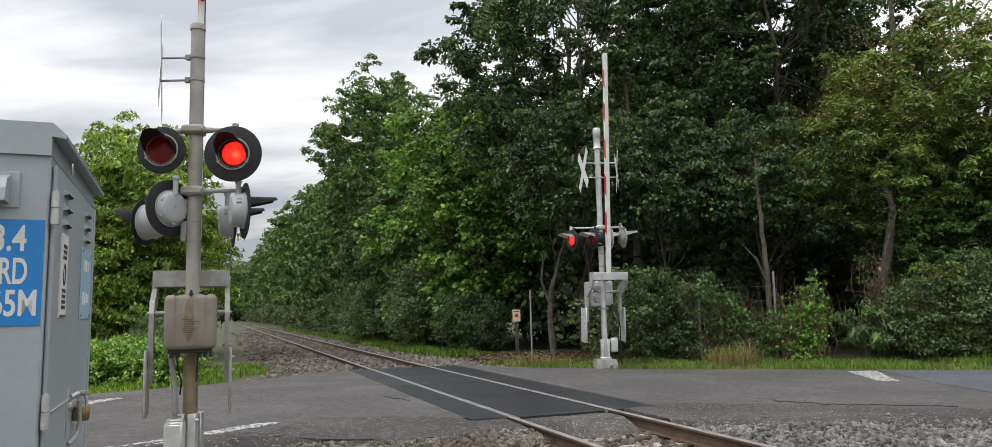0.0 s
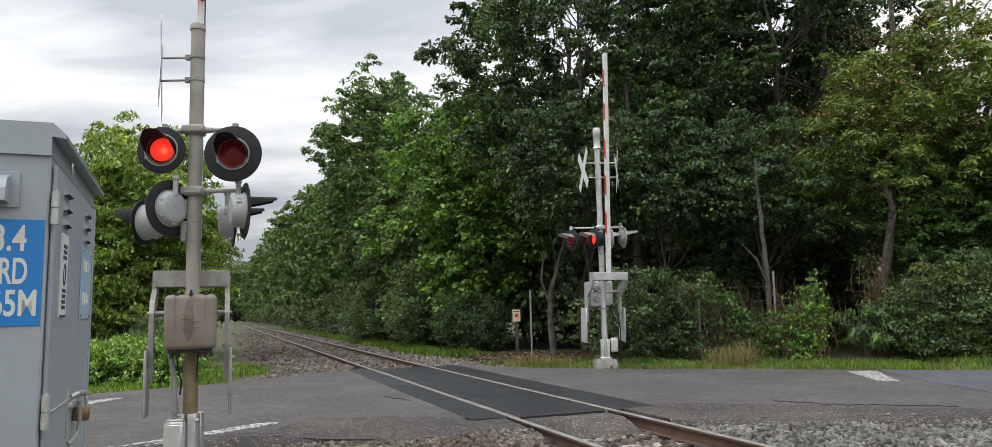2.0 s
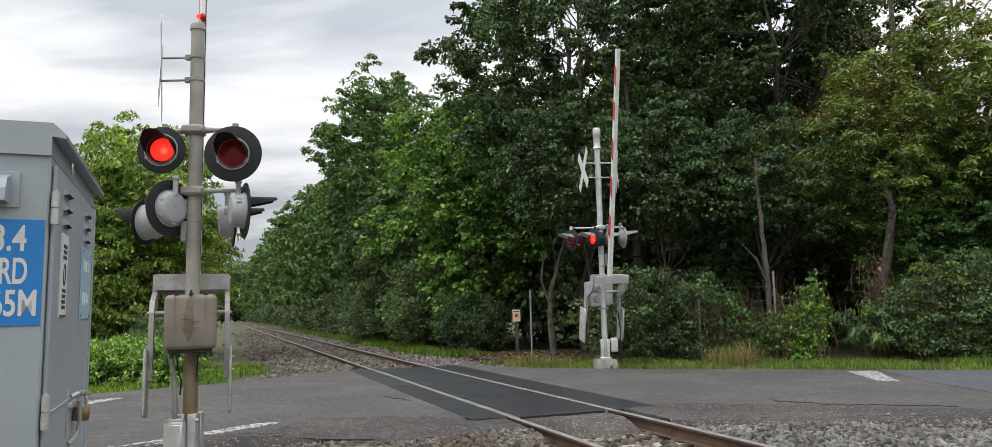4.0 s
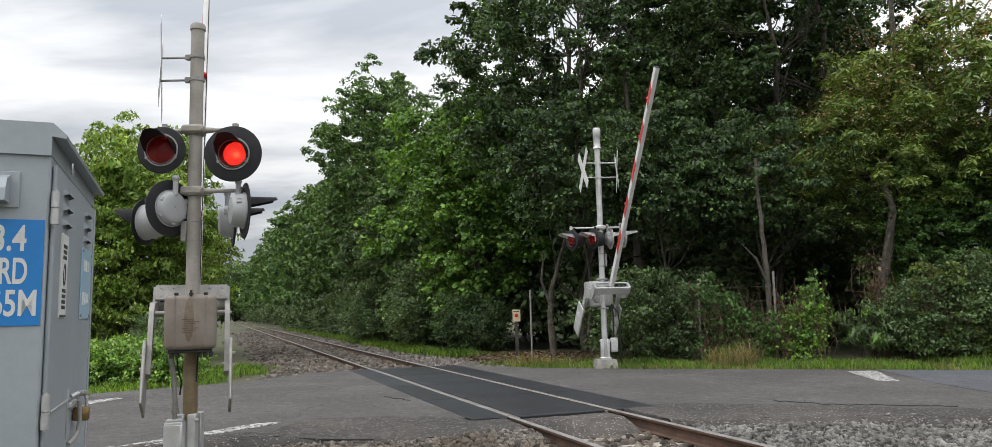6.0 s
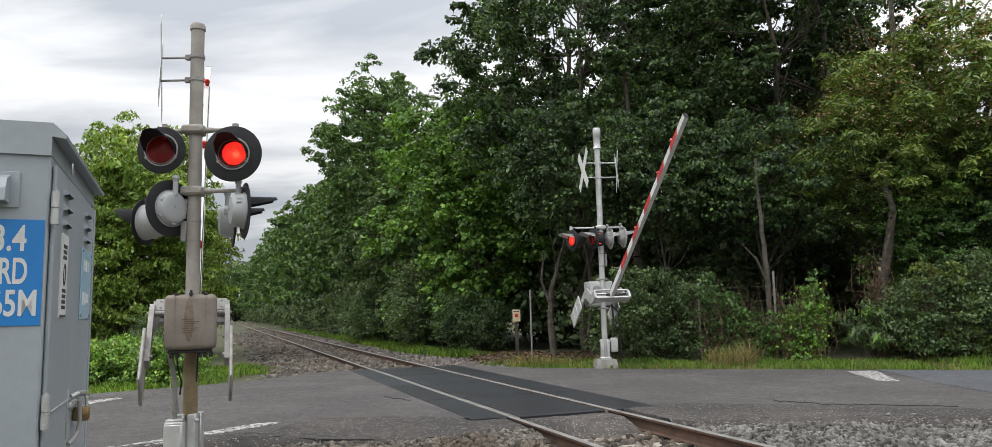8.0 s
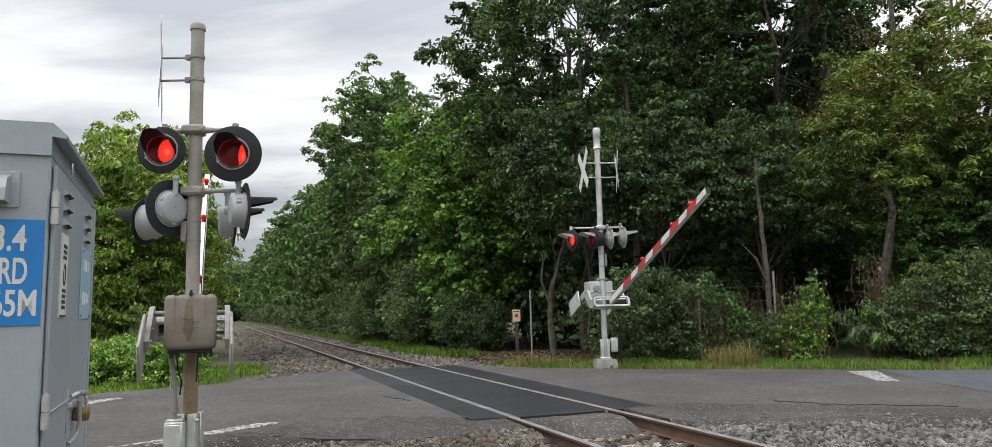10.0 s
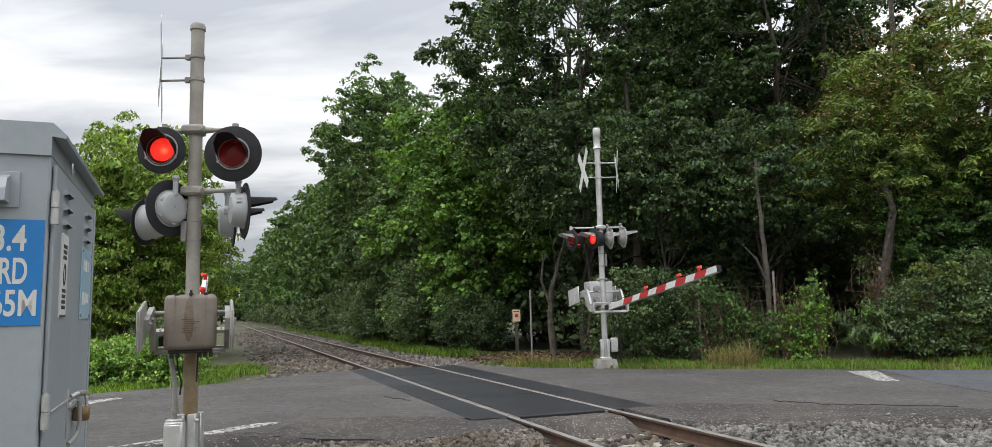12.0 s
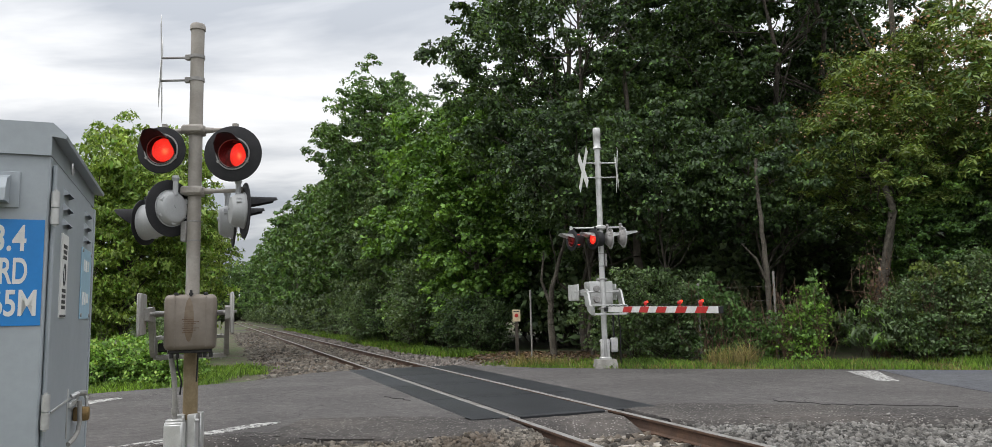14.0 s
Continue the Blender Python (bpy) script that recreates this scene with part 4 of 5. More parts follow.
def build_cabinet():
    """Local x runs along the front to the right corner at 0, local y runs back along the door side."""
    cab = empty("equipment_cabinet", pose(-1.499, 2.5, 0, 0, 0.35, 22.4), "pale blue-grey steel railway equipment cabinet with signs", "equipment cabinet")
    W, D, TOP, LOW = 0.95, 1.20, 1.979, -0.12
    bm = bmesh.new()
    box(bm, (-W, 0, LOW), (0, D, TOP), 0.006)
    part("body", bm, CABINET, cab, "painted sheet steel case", smooth=False)
    part("plinth", boxes(((-W + 0.03, 0.03, -0.45), (-0.03, D - 0.03, LOW)), bevel=0.01), CONCRETE, cab, "concrete plinth", smooth=False)
    # roof: shallow cap that overhangs the door side
    bm = bmesh.new()
    prof = [(-W - 0.02, TOP - 0.005), (-W - 0.02, TOP + 0.10), (0.003, TOP + 0.107), (0.046, TOP + 0.066), (0.043, TOP + 0.054), (0.002, TOP + 0.06), (0.002, TOP - 0.005)]
    for y0, y1 in ((-0.012, D + 0.11),):
        a = [bm.verts.new((x, y0, z)) for x, z in prof]
        b = [bm.verts.new((x, y1, z)) for x, z in prof]
        bm.faces.new(a), bm.faces.new(b[::-1])
        for i in range(len(prof)):
            j = (i + 1) % len(prof)
            bm.faces.new((a[i], b[i], b[j], a[j]))
    bmesh.ops.recalc_face_normals(bm, faces=bm.faces)
    part("roof", bm, CABINET, cab, "folded sheet steel roof with overhang", smooth=False)
    part("door", boxes(((0.002, 0.03, 0.0), (0.016, D - 0.03, TOP - 0.03)), bevel=0.004), CABINET, cab, "hinged steel door with louvres", smooth=False)
    door = cab.children[-1]
    part("door_flange", boxes(((0.0, D - 0.03, 0.0), (0.022, D, TOP - 0.03)), bevel=0.003), CABINET, cab, "folded edge beside the door", smooth=False)
    # hinges on the corner
    for z in (1.80, 1.13, 0.45):
        bm = bmesh.new()
        tube(bm, (0.018, 0.008, z - 0.055), (0.018, 0.008, z - 0.002), 0.013, seg=12)
        tube(bm, (0.018, 0.008, z + 0.002), (0.018, 0.008, z + 0.055), 0.013, seg=12)
        tube(bm, (0.018, 0.008, z - 0.062), (0.018, 0.008, z + 0.062), 0.006, seg=8)
        part("hinge", bm, GALV, door, "grey barrel hinge")
    # louvres, two columns of three
    for y, zs in ((0.27, (1.90, 1.845, 1.79)), (0.895, (1.90, 1.845, 1.79))):
        for z in zs:
            bm = bmesh.new()
            v = [bm.verts.new(p) for p in ((0.016, y - 0.07, z), (0.016, y + 0.07, z), (0.034, y + 0.06, z - 0.022), (0.034, y - 0.06, z - 0.022), (0.016, y - 0.07, z - 0.028), (0.016, y + 0.07, z - 0.028))]
            bm.faces.new((v[0], v[3], v[2], v[1])), bm.faces.new((v[0], v[4], v[3])), bm.faces.new((v[1], v[2], v[5]))
            bmesh.ops.recalc_face_normals(bm, faces=bm.faces)
            part("louvre", bm, CABINET, door, "pressed louvre", smooth=False)
    # eye bolt under the overhang
    bm = bmesh.new()
    lathe(bm, [(0.020, -0.004), (0.025, 0), (0.020, 0.004)], 14, Matrix.Translation((0.028, 0.30, 1.985)) @ Matrix.Rotation(radians(90), 4, "Y"))
    part("eye_bolt", bm, GALV, cab, "small eye bolt")
    # narrow notice strip with rows of print
    strip = part("notice_strip", boxes(((0.016, 0.19, 1.435), (0.020, 0.35, 1.735))), WHITE, door, "narrow white notice with dark print", smooth=False)
    for z in (1.685, 1.665, 1.645, 1.525, 1.505, 1.485, 1.465):
        part("print", box(bmesh.new(), (0.020, 0.23, z), (0.0212, 0.315, z + 0.013)), INK, strip, "bar of dark print", smooth=False)
    part("print", box(bmesh.new(), (0.020, 0.20, 1.437), (0.0212, 0.34, 1.445)), INK, strip, "bar of dark print", smooth=False)
    bm = bmesh.new()
    lathe(bm, [(0.020, 0.0), (0.029, 0.0), (0.029, 0.0015), (0.020, 0.0015)], 24, Matrix.Translation((0.0205, 0.27, 1.59)) @ Matrix.Rotation(radians(90), 4, "Y") @ Matrix.Diagonal((1.4, 1, 1, 1)))
    part("emblem", bm, INK, strip, "dark ring emblem", smooth=False)
    plate = part("sign_plate", boxes(((0.017, 0.76, 1.43), (0.021, 1.10, 1.735)), bevel=0.001), PALEBLUE, door, "pale blue glossy sign with white bars", smooth=False)
    for y, z, w, h in ((0.83, 1.635, 0.05, 0.05), (0.90, 1.635, 0.05, 0.05), (0.97, 1.64, 0.05, 0.045), (0.82, 1.49, 0.04, 0.055), (0.89, 1.49, 0.05, 0.055), (0.97, 1.50, 0.05, 0.04)):
        part("print", box(bmesh.new(), (0.021, y, z), (0.0222, y + w, z + h)), WHITE, plate, "white bar of print", smooth=False)
    for y in (0.775, 1.085):
        for z in (1.445, 1.72):
            bm = bmesh.new()
            tube(bm, (0.02, y, z), (0.026, y, z), 0.008, seg=8)
            part("rivet", bm, CAST, plate)
    # hasp, latch and padlock
    bm = bmesh.new()
    box(bm, (0.016, 0.12, 1.112), (0.020, 0.80, 1.122), 0.002)
    path_tube(bm, [(0.022, 0.60, 1.125), (0.045, 0.62, 1.135), (0.060, 0.70, 1.13), (0.062, 0.74, 1.105)], 0.009, 8)
    box(bm, (0.016, 0.52, 0.97), (0.020, 0.535, 1.16), 0.001)
    box(bm, (0.016, 0.54, 1.085), (0.030, 0.70, 1.105), 0.002)
    part("hasp", bm, GALV, door, "steel hasp and drop latch")
    bm = bmesh.new()
    box(bm, (0.012, 0.695, 1.015), (0.072, 0.73, 1.072), 0.008, seg=2)
    lock = part("padlock", bm, BRASS, door, "tarnished brass padlock", pose(0.006, 0, 0))
    bm = bmesh.new()
    path_tube(bm, [(0.022, 0.712, 1.07), (0.022, 0.712, 1.105), (0.03, 0.712, 1.12), (0.052, 0.712, 1.12), (0.060, 0.712, 1.105), (0.060, 0.712, 1.07)], 0.006, 8)
    part("shackle", bm, GALV, lock, "steel shackle")
    bm = bmesh.new()
    path_tube(bm, [(0.045, 0.67, 1.10), (0.048, 0.67, 1.02), (0.044, 0.66, 0.98), (0.034, 0.62, 0.955), (0.022, 0.56, 0.945)], 0.009, 10)
    part("door_handle", bm, WOODPOST, door, "curved steel door handle")
    # front: blue sign with its lettering
    sign = part("blue_sign", boxes(((-0.335, -0.0045, 1.41), (-0.008, -0.001, 1.757)), bevel=0.0005), BLUE, cab, "blue sign with white hand-cut lettering", smooth=False)
    face = Matrix.Rotation(radians(90), 4, "X")
    for words, x, z, wide in (("3.4", -0.155, 1.655, 0.68), ("RD", -0.133, 1.548, 0.52), ("65M", -0.152, 1.444, 0.64)):
        t = text_mesh("lettering", words, 0.118, WHITE, sign, Matrix.Translation((x, -0.0048, z)) @ face @ Matrix.Diagonal((wide, 1, 1, 1)))
    # vent hood on the front
    bm = bmesh.new()
    prof = [(0.0, 1.905), (-0.055, 1.885), (-0.075, 1.85), (-0.08, 1.81), (0.0, 1.81)]
    a = [bm.verts.new((-0.34, y - 0.001, z)) for y, z in prof]
    b = [bm.verts.new((-0.112, y - 0.001, z)) for y, z in prof]
    bm.faces.new(a), bm.faces.new(b[::-1])
    for i in range(len(prof)):
        j = (i + 1) % len(prof)
        bm.faces.new((a[i], b[i], b[j], a[j]))
    box(bm, (-0.36, -0.008, 1.795), (-0.085, -0.001, 1.915), 0.002)
    bmesh.ops.recalc_face_normals(bm, faces=bm.faces)
    part("vent_hood", bm, CABINET, cab, "small painted vent hood", smooth=False)
    return cab


build_cabinet()


# ---- plants ----
def leaf_cloud(centres, spread, count, size, rng, flat=0.6, droop=0.0, aspect=0.55, sprays=0):
    """Leaf quads scattered about the cluster centres: vertices and faces. With sprays, each cluster is made of that many drooping layers."""
    centres = np.asarray(centres, float)
    sp = np.broadcast_to(np.asarray(spread, float), (len(centres),))
    if sprays:
        ball = rng.normal(0, 1, (len(centres) * sprays, 3))
        ball *= (rng.random((len(ball), 1)) ** 0.4) / (np.linalg.norm(ball, axis=1)[:, None] + 1e-9)
        sp = np.repeat(sp, sprays)
        centres = np.repeat(centres, sprays, axis=0) + ball * sp[:, None] * np.array([1.0, 1.0, 0.85])
        sp = sp * (0.35 + 0.35 * rng.random(len(sp)))
    pick = rng.integers(0, len(centres), count)
    c, sp = centres[pick], sp[pick][:, None]
    off = rng.normal(0, 1, (count, 3))
    off /= np.linalg.norm(off, axis=1)[:, None] + 1e-9
    if sprays:
        a = rng.random((count, 1)) * 2 * np.pi
        r = rng.random((count, 1)) ** 0.55
        off = np.concatenate([np.cos(a) * r, np.sin(a) * r, 0.16 * rng.normal(0, 1, (count, 1)) - 0.42 * r * r], 1) * sp
    else:
        off *= (rng.random((count, 1)) ** 0.45) * sp * np.array([1, 1, 0.72])
    p = c + off
    # each leaf faces outwards and up, roughly
    nrm = off / (sp + 1e-9) * 0.8 + rng.normal(0, 0.5, (count, 3)) + np.array([0, 0, flat])
    nrm /= np.linalg.norm(nrm, axis=1)[:, None] + 1e-9
    a = np.cross(nrm, rng.normal(0, 1, (count, 3)))
    a /= np.linalg.norm(a, axis=1)[:, None] + 1e-9
    a[:, 2] -= droop
    b = np.cross(nrm, a)
    s = size * (0.6 + 0.8 * rng.random((count, 1)))
    v = np.stack([p - a * s * 0.5, p + b * s * aspect * 0.5 - a * s * 0.05 + nrm * s * 0.06, p + a * s * 0.5, p - b * s * aspect * 0.5 - a * s * 0.05 + nrm * s * 0.06], 1).reshape(-1, 3)
    f = np.arange(count * 4).reshape(-1, 4)
    return v, f


def branch(bm, pts, r0, r1, seg=7):
    n = len(pts) - 1
    for i in range(n):
        a, b = r0 + (r1 - r0) * i / n, r0 + (r1 - r0) * (i + 1) / n
        tube(bm, pts[i], pts[i + 1], a, b, seg, cap=i == n - 1)


def wander(p0, p1, rng, n=5, amount=0.12):
    p0, p1 = np.array(p0, float), np.array(p1, float)
    length = np.linalg.norm(p1 - p0)
    out = []
    for i in range(n + 1):
        f = i / n
        q = p0 + (p1 - p0) * f + rng.normal(0, amount * length / n, 3) * (1 if 0 < i < n else 0)
        out.append(tuple(q))
    return out


def crown_points(rng, n, height, low, radius, shape="oval"):
    out = []
    while len(out) < n:
        u = rng.normal(0, 1, 3)
        u /= np.linalg.norm(u)
        r = 0.55 + 0.5 * rng.random()
        mid, half = (height + low) / 2, (height - low) / 2
        p = np.array([u[0] * radius * r, u[1] * radius * r, mid + u[2] * half * r])
        if shape == "cone":
            k = 1 - 0.6 * max(0, (p[2] - low) / (height - low))
            p[0] *= k
            p[1] *= k
        p[0] += 0.25 * radius * noise.noise(Vector((p[2] * 0.6, 1.0, float(n))))
        out.append(p)
    return np.array(out)


def tree(name, seed, height, low, radius, leaf, mats, clusters, leaves, size, label, trunk_r=0.16, bark=BARK, shape="oval", spread=0.66, blossom=0, droop=0.15, aspect=0.6, flat=0.75, sprays=6):
    rng = np.random.default_rng(seed)
    t = empty(name, pose(0, 0, 0), label, "tree" if "tree" in name else "bush")
    pts = crown_points(rng, clusters, height, low, radius, shape)
    bm = bmesh.new()
    top = np.array([rng.normal(0, 0.3), rng.normal(0, 0.3), height * 0.85])
    spine = wander((0, 0, -0.3), top, rng, 7, 0.09)
    branch(bm, spine, trunk_r, trunk_r * 0.22, 9)
    for k in range(min(clusters, 34 if leaves > 10000 else 14)):
        q = pts[k]
        h = min(max(q[2] - 0.35 * math.hypot(q[0], q[1]) - 0.4, low * 0.5), height * 0.8)
        i = min(6, max(0, int(h / (height * 0.85) * 7)))
        base = np.array(spine[i])
        branch(bm, wander(base, q, rng, 4, 0.25), trunk_r * 0.32 * (1 - h / height * 0.6), 0.012, 5)
    part("trunk", bm, bark, t, "uneven bark-covered trunk and limbs")
    sp = spread * (0.6 + 0.7 * rng.random(clusters))
    v, f = leaf_cloud(pts, sp, leaves, size, rng, flat, droop, aspect, sprays)
    idx = (rng.random(len(f)) < 0.2).astype(int) if len(mats) > 1 else np.zeros(len(f), int)
    if blossom:
        tops = pts[pts[:, 2] > low + (height - low) * 0.35]
        bv, bf = leaf_cloud(tops + np.array([0, 0, 0.45]), 0.75, blossom, size * 0.42, rng, 1.0, 0, 0.9)
        f = np.vstack([f, bf + len(v)])
        v = np.vstack([v, bv])
        idx = np.concatenate([idx, np.full(len(bf), len(mats))])
        mats = list(mats) + [BLOSSOM]
    crown = new("crown", raw_mesh("crown", v, f, mats, idx))
    crown.parent = t
    crown["label"] = "uneven leafy crown with gaps"
    return t


def place(proto, used, x, y, turn=0.0, size=1.0, z=None):
    m = pose(x, y, land(x, y) if z is None else z, 0, 0, turn) @ Matrix.Diagonal((size, size, size, 1))
    if proto not in used:
        used.add(proto)
        proto.matrix_basis = m
        return proto
    o = copy_thing(proto, Matrix.Identity(4))
    o.matrix_basis = m
    return o


used = set()
TALL = tree("tree", 11, 15.5, 2.2, 3.9, None, [LEAF_MID, LEAF_GREY], 150, 34000, 0.19, "tall broad-leaved tree in full green leaf", 0.22)
FULL = tree("tree", 12, 12.0, 0.6, 3.3, None, [LEAF_MID, LEAF_BRIGHT], 140, 34000, 0.17, "dense green tree leafy down to the ground", 0.16)
BRIGHT = tree("tree", 21, 11.0, 0.6, 3.2, None, [LEAF_BRIGHT, LEAF_MID], 120, 34000, 0.18, "bright green maple-like tree at the wood's edge", 0.16, aspect=0.8)
GREYISH = tree("tree", 13, 11.0, 0.5, 2.8, None, [LEAF_GREY, LEAF_MID], 120, 34000, 0.15, "grey-green leafy tree beside the railway", 0.14)
FAR_TREE = tree("tree", 32, 12.0, 0.6, 3.5, None, [LEAF_MID, LEAF_GREY], 120, 9500, 0.34, "distant green tree in the wood", 0.16)
DARKTREE = tree("tree", 14, 16.5, 3.8, 4.4, None, [LEAF_SHADED, LEAF_MID], 135, 46000, 0.15, "tall green tree with shade-darkened leaves and bare lower trunk", 0.16)
UNDERTREE = tree("tree", 33, 7.4, 3.3, 2.3, None, [LEAF_SHADED, LEAF_MID], 60, 26000, 0.105, "slim shaded tree with hanging green sprays", 0.06, droop=0.4)
YELLOWISH = tree("tree", 15, 7.5, 0.5, 2.5, None, [LEAF_YELLOW, LEAF_BRIGHT], 110, 36000, 0.13, "light yellow-green leafy tree beyond the road", 0.12, droop=0.5, aspect=0.42)
BUSH = tree("bush", 16, 2.6, 0.1, 1.5, None, [LEAF_GREY, LEAF_MID], 70, 12500, 0.082, "dense green bush at the wood's edge", 0.05, spread=0.45)
BUSH_DARK = tree("bush", 17, 2.2, 0.1, 1.4, None, [LEAF_SHADED, LEAF_MID], 70, 11000, 0.078, "leafy undergrowth at the wood's edge with shade-darkened leaves", 0.05, spread=0.45)
MIMOSA = tree("tree", 18, 9.0, 4.2, 3.7, None, [LEAF_OLIVE, LEAF_MID], 80, 34000, 0.16, "spreading tree with feathery leaves and pinkish blossom", 0.15, BARK, blossom=2600, spread=0.8, aspect=0.3, flat=1.2, sprays=4)
FEATHERY = tree("bush", 44, 1.75, 0.1, 0.75, None, [LEAF_GREY, LEAF_BRIGHT], 14, 2600, 0.16, "young feathery shrub with pale hanging leaves", 0.02, spread=0.4, aspect=0.25, flat=1.2, droop=0.6, sprays=3)
FAR_BUSH = tree("bush", 46, 2.6, 0.05, 1.7, None, [LEAF_GREY, LEAF_SHADED], 40, 2600, 0.18, "distant green bush along the railway", 0.05, spread=0.5)

rngp = random.Random(8)
# the wood along the far side of the railway, by distance across and along the track
rows = [(BRIGHT, 5.7, 29.0, 0.86), (GREYISH, 5.6, 33.5, 0.72), (TALL, 10.5, 34, 0.9), (BRIGHT, 6.2, 36, 1.08), (GREYISH, 5.2, 40, 0.85), (FULL, 7.4, 41, 1.1), (GREYISH, 5.4, 45, 0.95), (TALL, 5.9, 46.5, 1.08), (TALL, 6.0, 50, 1.1), (FAR_TREE, 8.0, 57, 1.25), (FAR_TREE, 6.2, 57, 1.1),
        (FAR_TREE, 5.8, 65, 1.05), (FAR_TREE, 8.0, 70, 1.2), (FAR_TREE, 5.8, 76, 1.12), (FAR_TREE, 5.8, 88, 1.32), (FAR_TREE, 5.9, 104, 1.34), (FAR_TREE, 6.4, 116, 1.34), (FAR_TREE, 6.0, 128, 1.28), (FAR_TREE, 6.2, 142, 1.25),
        (FAR_TREE, 6.2, 158, 1.3), (FAR_TREE, 6.2, 180, 1.3), (FAR_TREE, 6.0, 205, 1.4), (FAR_TREE, 3.5, 222, 1.5), (FAR_TREE, 1.0, 236, 1.45), (FAR_TREE, -2.5, 244, 1.45), (FAR_TREE, -6.5, 235, 1.3), (FAR_TREE, -9.5, 205, 1.2), (FAR_TREE, -10, 155, 0.85)]
for p, d, q_s, k in rows:
    q = at_track(d, q_s)
    place(p, used, q.x, q.y, rngp.uniform(0, 360), k)
for i in range(20):
    q = at_track((5.2 if i < 3 else 4.5) + rngp.uniform(-0.3, 0.4), 28 + i * 3.4 + rngp.uniform(-0.6, 0.6))
    place(rngp.choice((BUSH, BUSH_DARK, BUSH)) if i < 7 else FAR_BUSH, used, q.x, q.y, rngp.uniform(0, 360), rngp.uniform(0.85, 1.35))
for d, q_s, k in ((4.9, 27.4, 0.8), (4.5, 32.6, 1.2), (4.4, 41.0, 1.3)):
    q = at_track(d, q_s)
    place(BUSH, used, q.x, q.y, rngp.uniform(0, 360), k)
# the wood behind the far signal
for p, x, y, k in ((DARKTREE, 2.7, 30.0, 1.2), (DARKTREE, 2.9, 25.8, 0.95), (DARKTREE, 9.2, 25.0, 0.98), (DARKTREE, 11.3, 26.3, 1.12), (DARKTREE, 16.5, 24.0, 0.66), (DARKTREE, 10.2, 31.0, 1.15),
                   (FULL, 11.3, 20.0, 0.46), (FULL, 12.7, 19.2, 0.52),
                   (UNDERTREE, 4.9, 21.6, 1.0), (UNDERTREE, 7.5, 21.1, 0.95), (UNDERTREE, 2.9, 23.2, 1.1), (UNDERTREE, 13.6, 18.9, 0.72),
                   (MIMOSA, 10.6, 20.9, 0.85), (MIMOSA, 14.2, 21.6, 1.12), (MIMOSA, 12.7, 21.2, 1.0), (FULL, -0.4, 33.0, 0.95), (FAR_TREE, 8.5, 33, 1.05), (FAR_TREE, 11.3, 33.5, 0.95)):
    place(p, used, x, y, rngp.uniform(0, 360), k)
place(DARKTREE, used, 11.0, 32.0, rngp.uniform(0, 360), 1.15)
for i in range(13):
    place(FAR_TREE, used, -1 + i * 3.2 + rngp.uniform(-0.6, 0.6), 36 + rngp.uniform(-2, 3) - i * 0.5, rngp.uniform(0, 360), (0.92, 0.84, 0.96)[i % 3] * (0.7 if i in (2, 3) else 1.0))
for i in range(14):
    place(FAR_BUSH, used, 3.0 + i * 1.7, 28 + rngp.uniform(-1, 2.5) - i * 0.25, rngp.uniform(0, 360), rngp.uniform(1.3, 1.9))
for x, y, k, p in ((3.6, 20.6, 0.95, BUSH), (4.7, 20.6, 0.95, BUSH), (6.0, 19.9, 0.6, BUSH_DARK), (7.4, 19.6, 0.62, BUSH_DARK), (11.6, 18.6, 0.85, BUSH_DARK), (13.0, 18.0, 1.0, BUSH), (14.6, 17.6, 1.15, BUSH_DARK),
                   (10.7, 18.4, 0.6, BUSH), (-0.9, 28.0, 0.9, BUSH_DARK), (16.5, 17.0, 1.2, BUSH), (14.0, 18.8, 1.1, BUSH_DARK), (8.9, 18.3, 0.95, FEATHERY), (9.9, 17.9, 0.55, FEATHERY), (10.2, 18.5, 0.75, BUSH), (11.3, 18.1, 0.95, BUSH), (12.2, 17.7, 1.0, BUSH)):
    place(p, used, x, y, rngp.uniform(0, 360), k)
for i in range(16):
    q = at_track(4.9 + rngp.uniform(-0.3, 0.6), 97 + i * 8.2)
    place(FAR_BUSH, used, q.x, q.y, rngp.uniform(0, 360), rngp.uniform(1.2, 1.9))
for i in range(8):
    place(FAR_TREE, used, -3 + i * 4.4, 43.0 + rngp.uniform(-1.5, 1.5), rngp.uniform(0, 360), rngp.uniform(0.75, 0.95))
for i in range(9):
    place(FAR_BUSH, used, 2.0 + i * 2.8, 33.5 + rngp.uniform(-1, 1), rngp.uniform(0, 360), rngp.uniform(1.5, 2.1))
for i in range(12):
    q = at_track(-8 + i * 1.9, 236 + rngp.uniform(-6, 6))
    place(FAR_BUSH, used, q.x, q.y, rngp.uniform(0, 360), 3.0)
WEED = tree("bush", 41, 0.95, 0.05, 0.75, None, [LEAF_BRIGHT, LEAF_YELLOW], 30, 3600, 0.075, "low bright green weed clump in the grass", 0.012, spread=0.3, aspect=0.6, sprays=3)
for i in range(24):
    a = rngp.random() * 0.6
    place(WEED, used, -7.4 - 9.5 * a + rngp.uniform(-0.4, 0.4), 17.6 - 2.4 * a + rngp.uniform(0, 3.0), rngp.uniform(0, 360), rngp.uniform(0.7, 1.2))
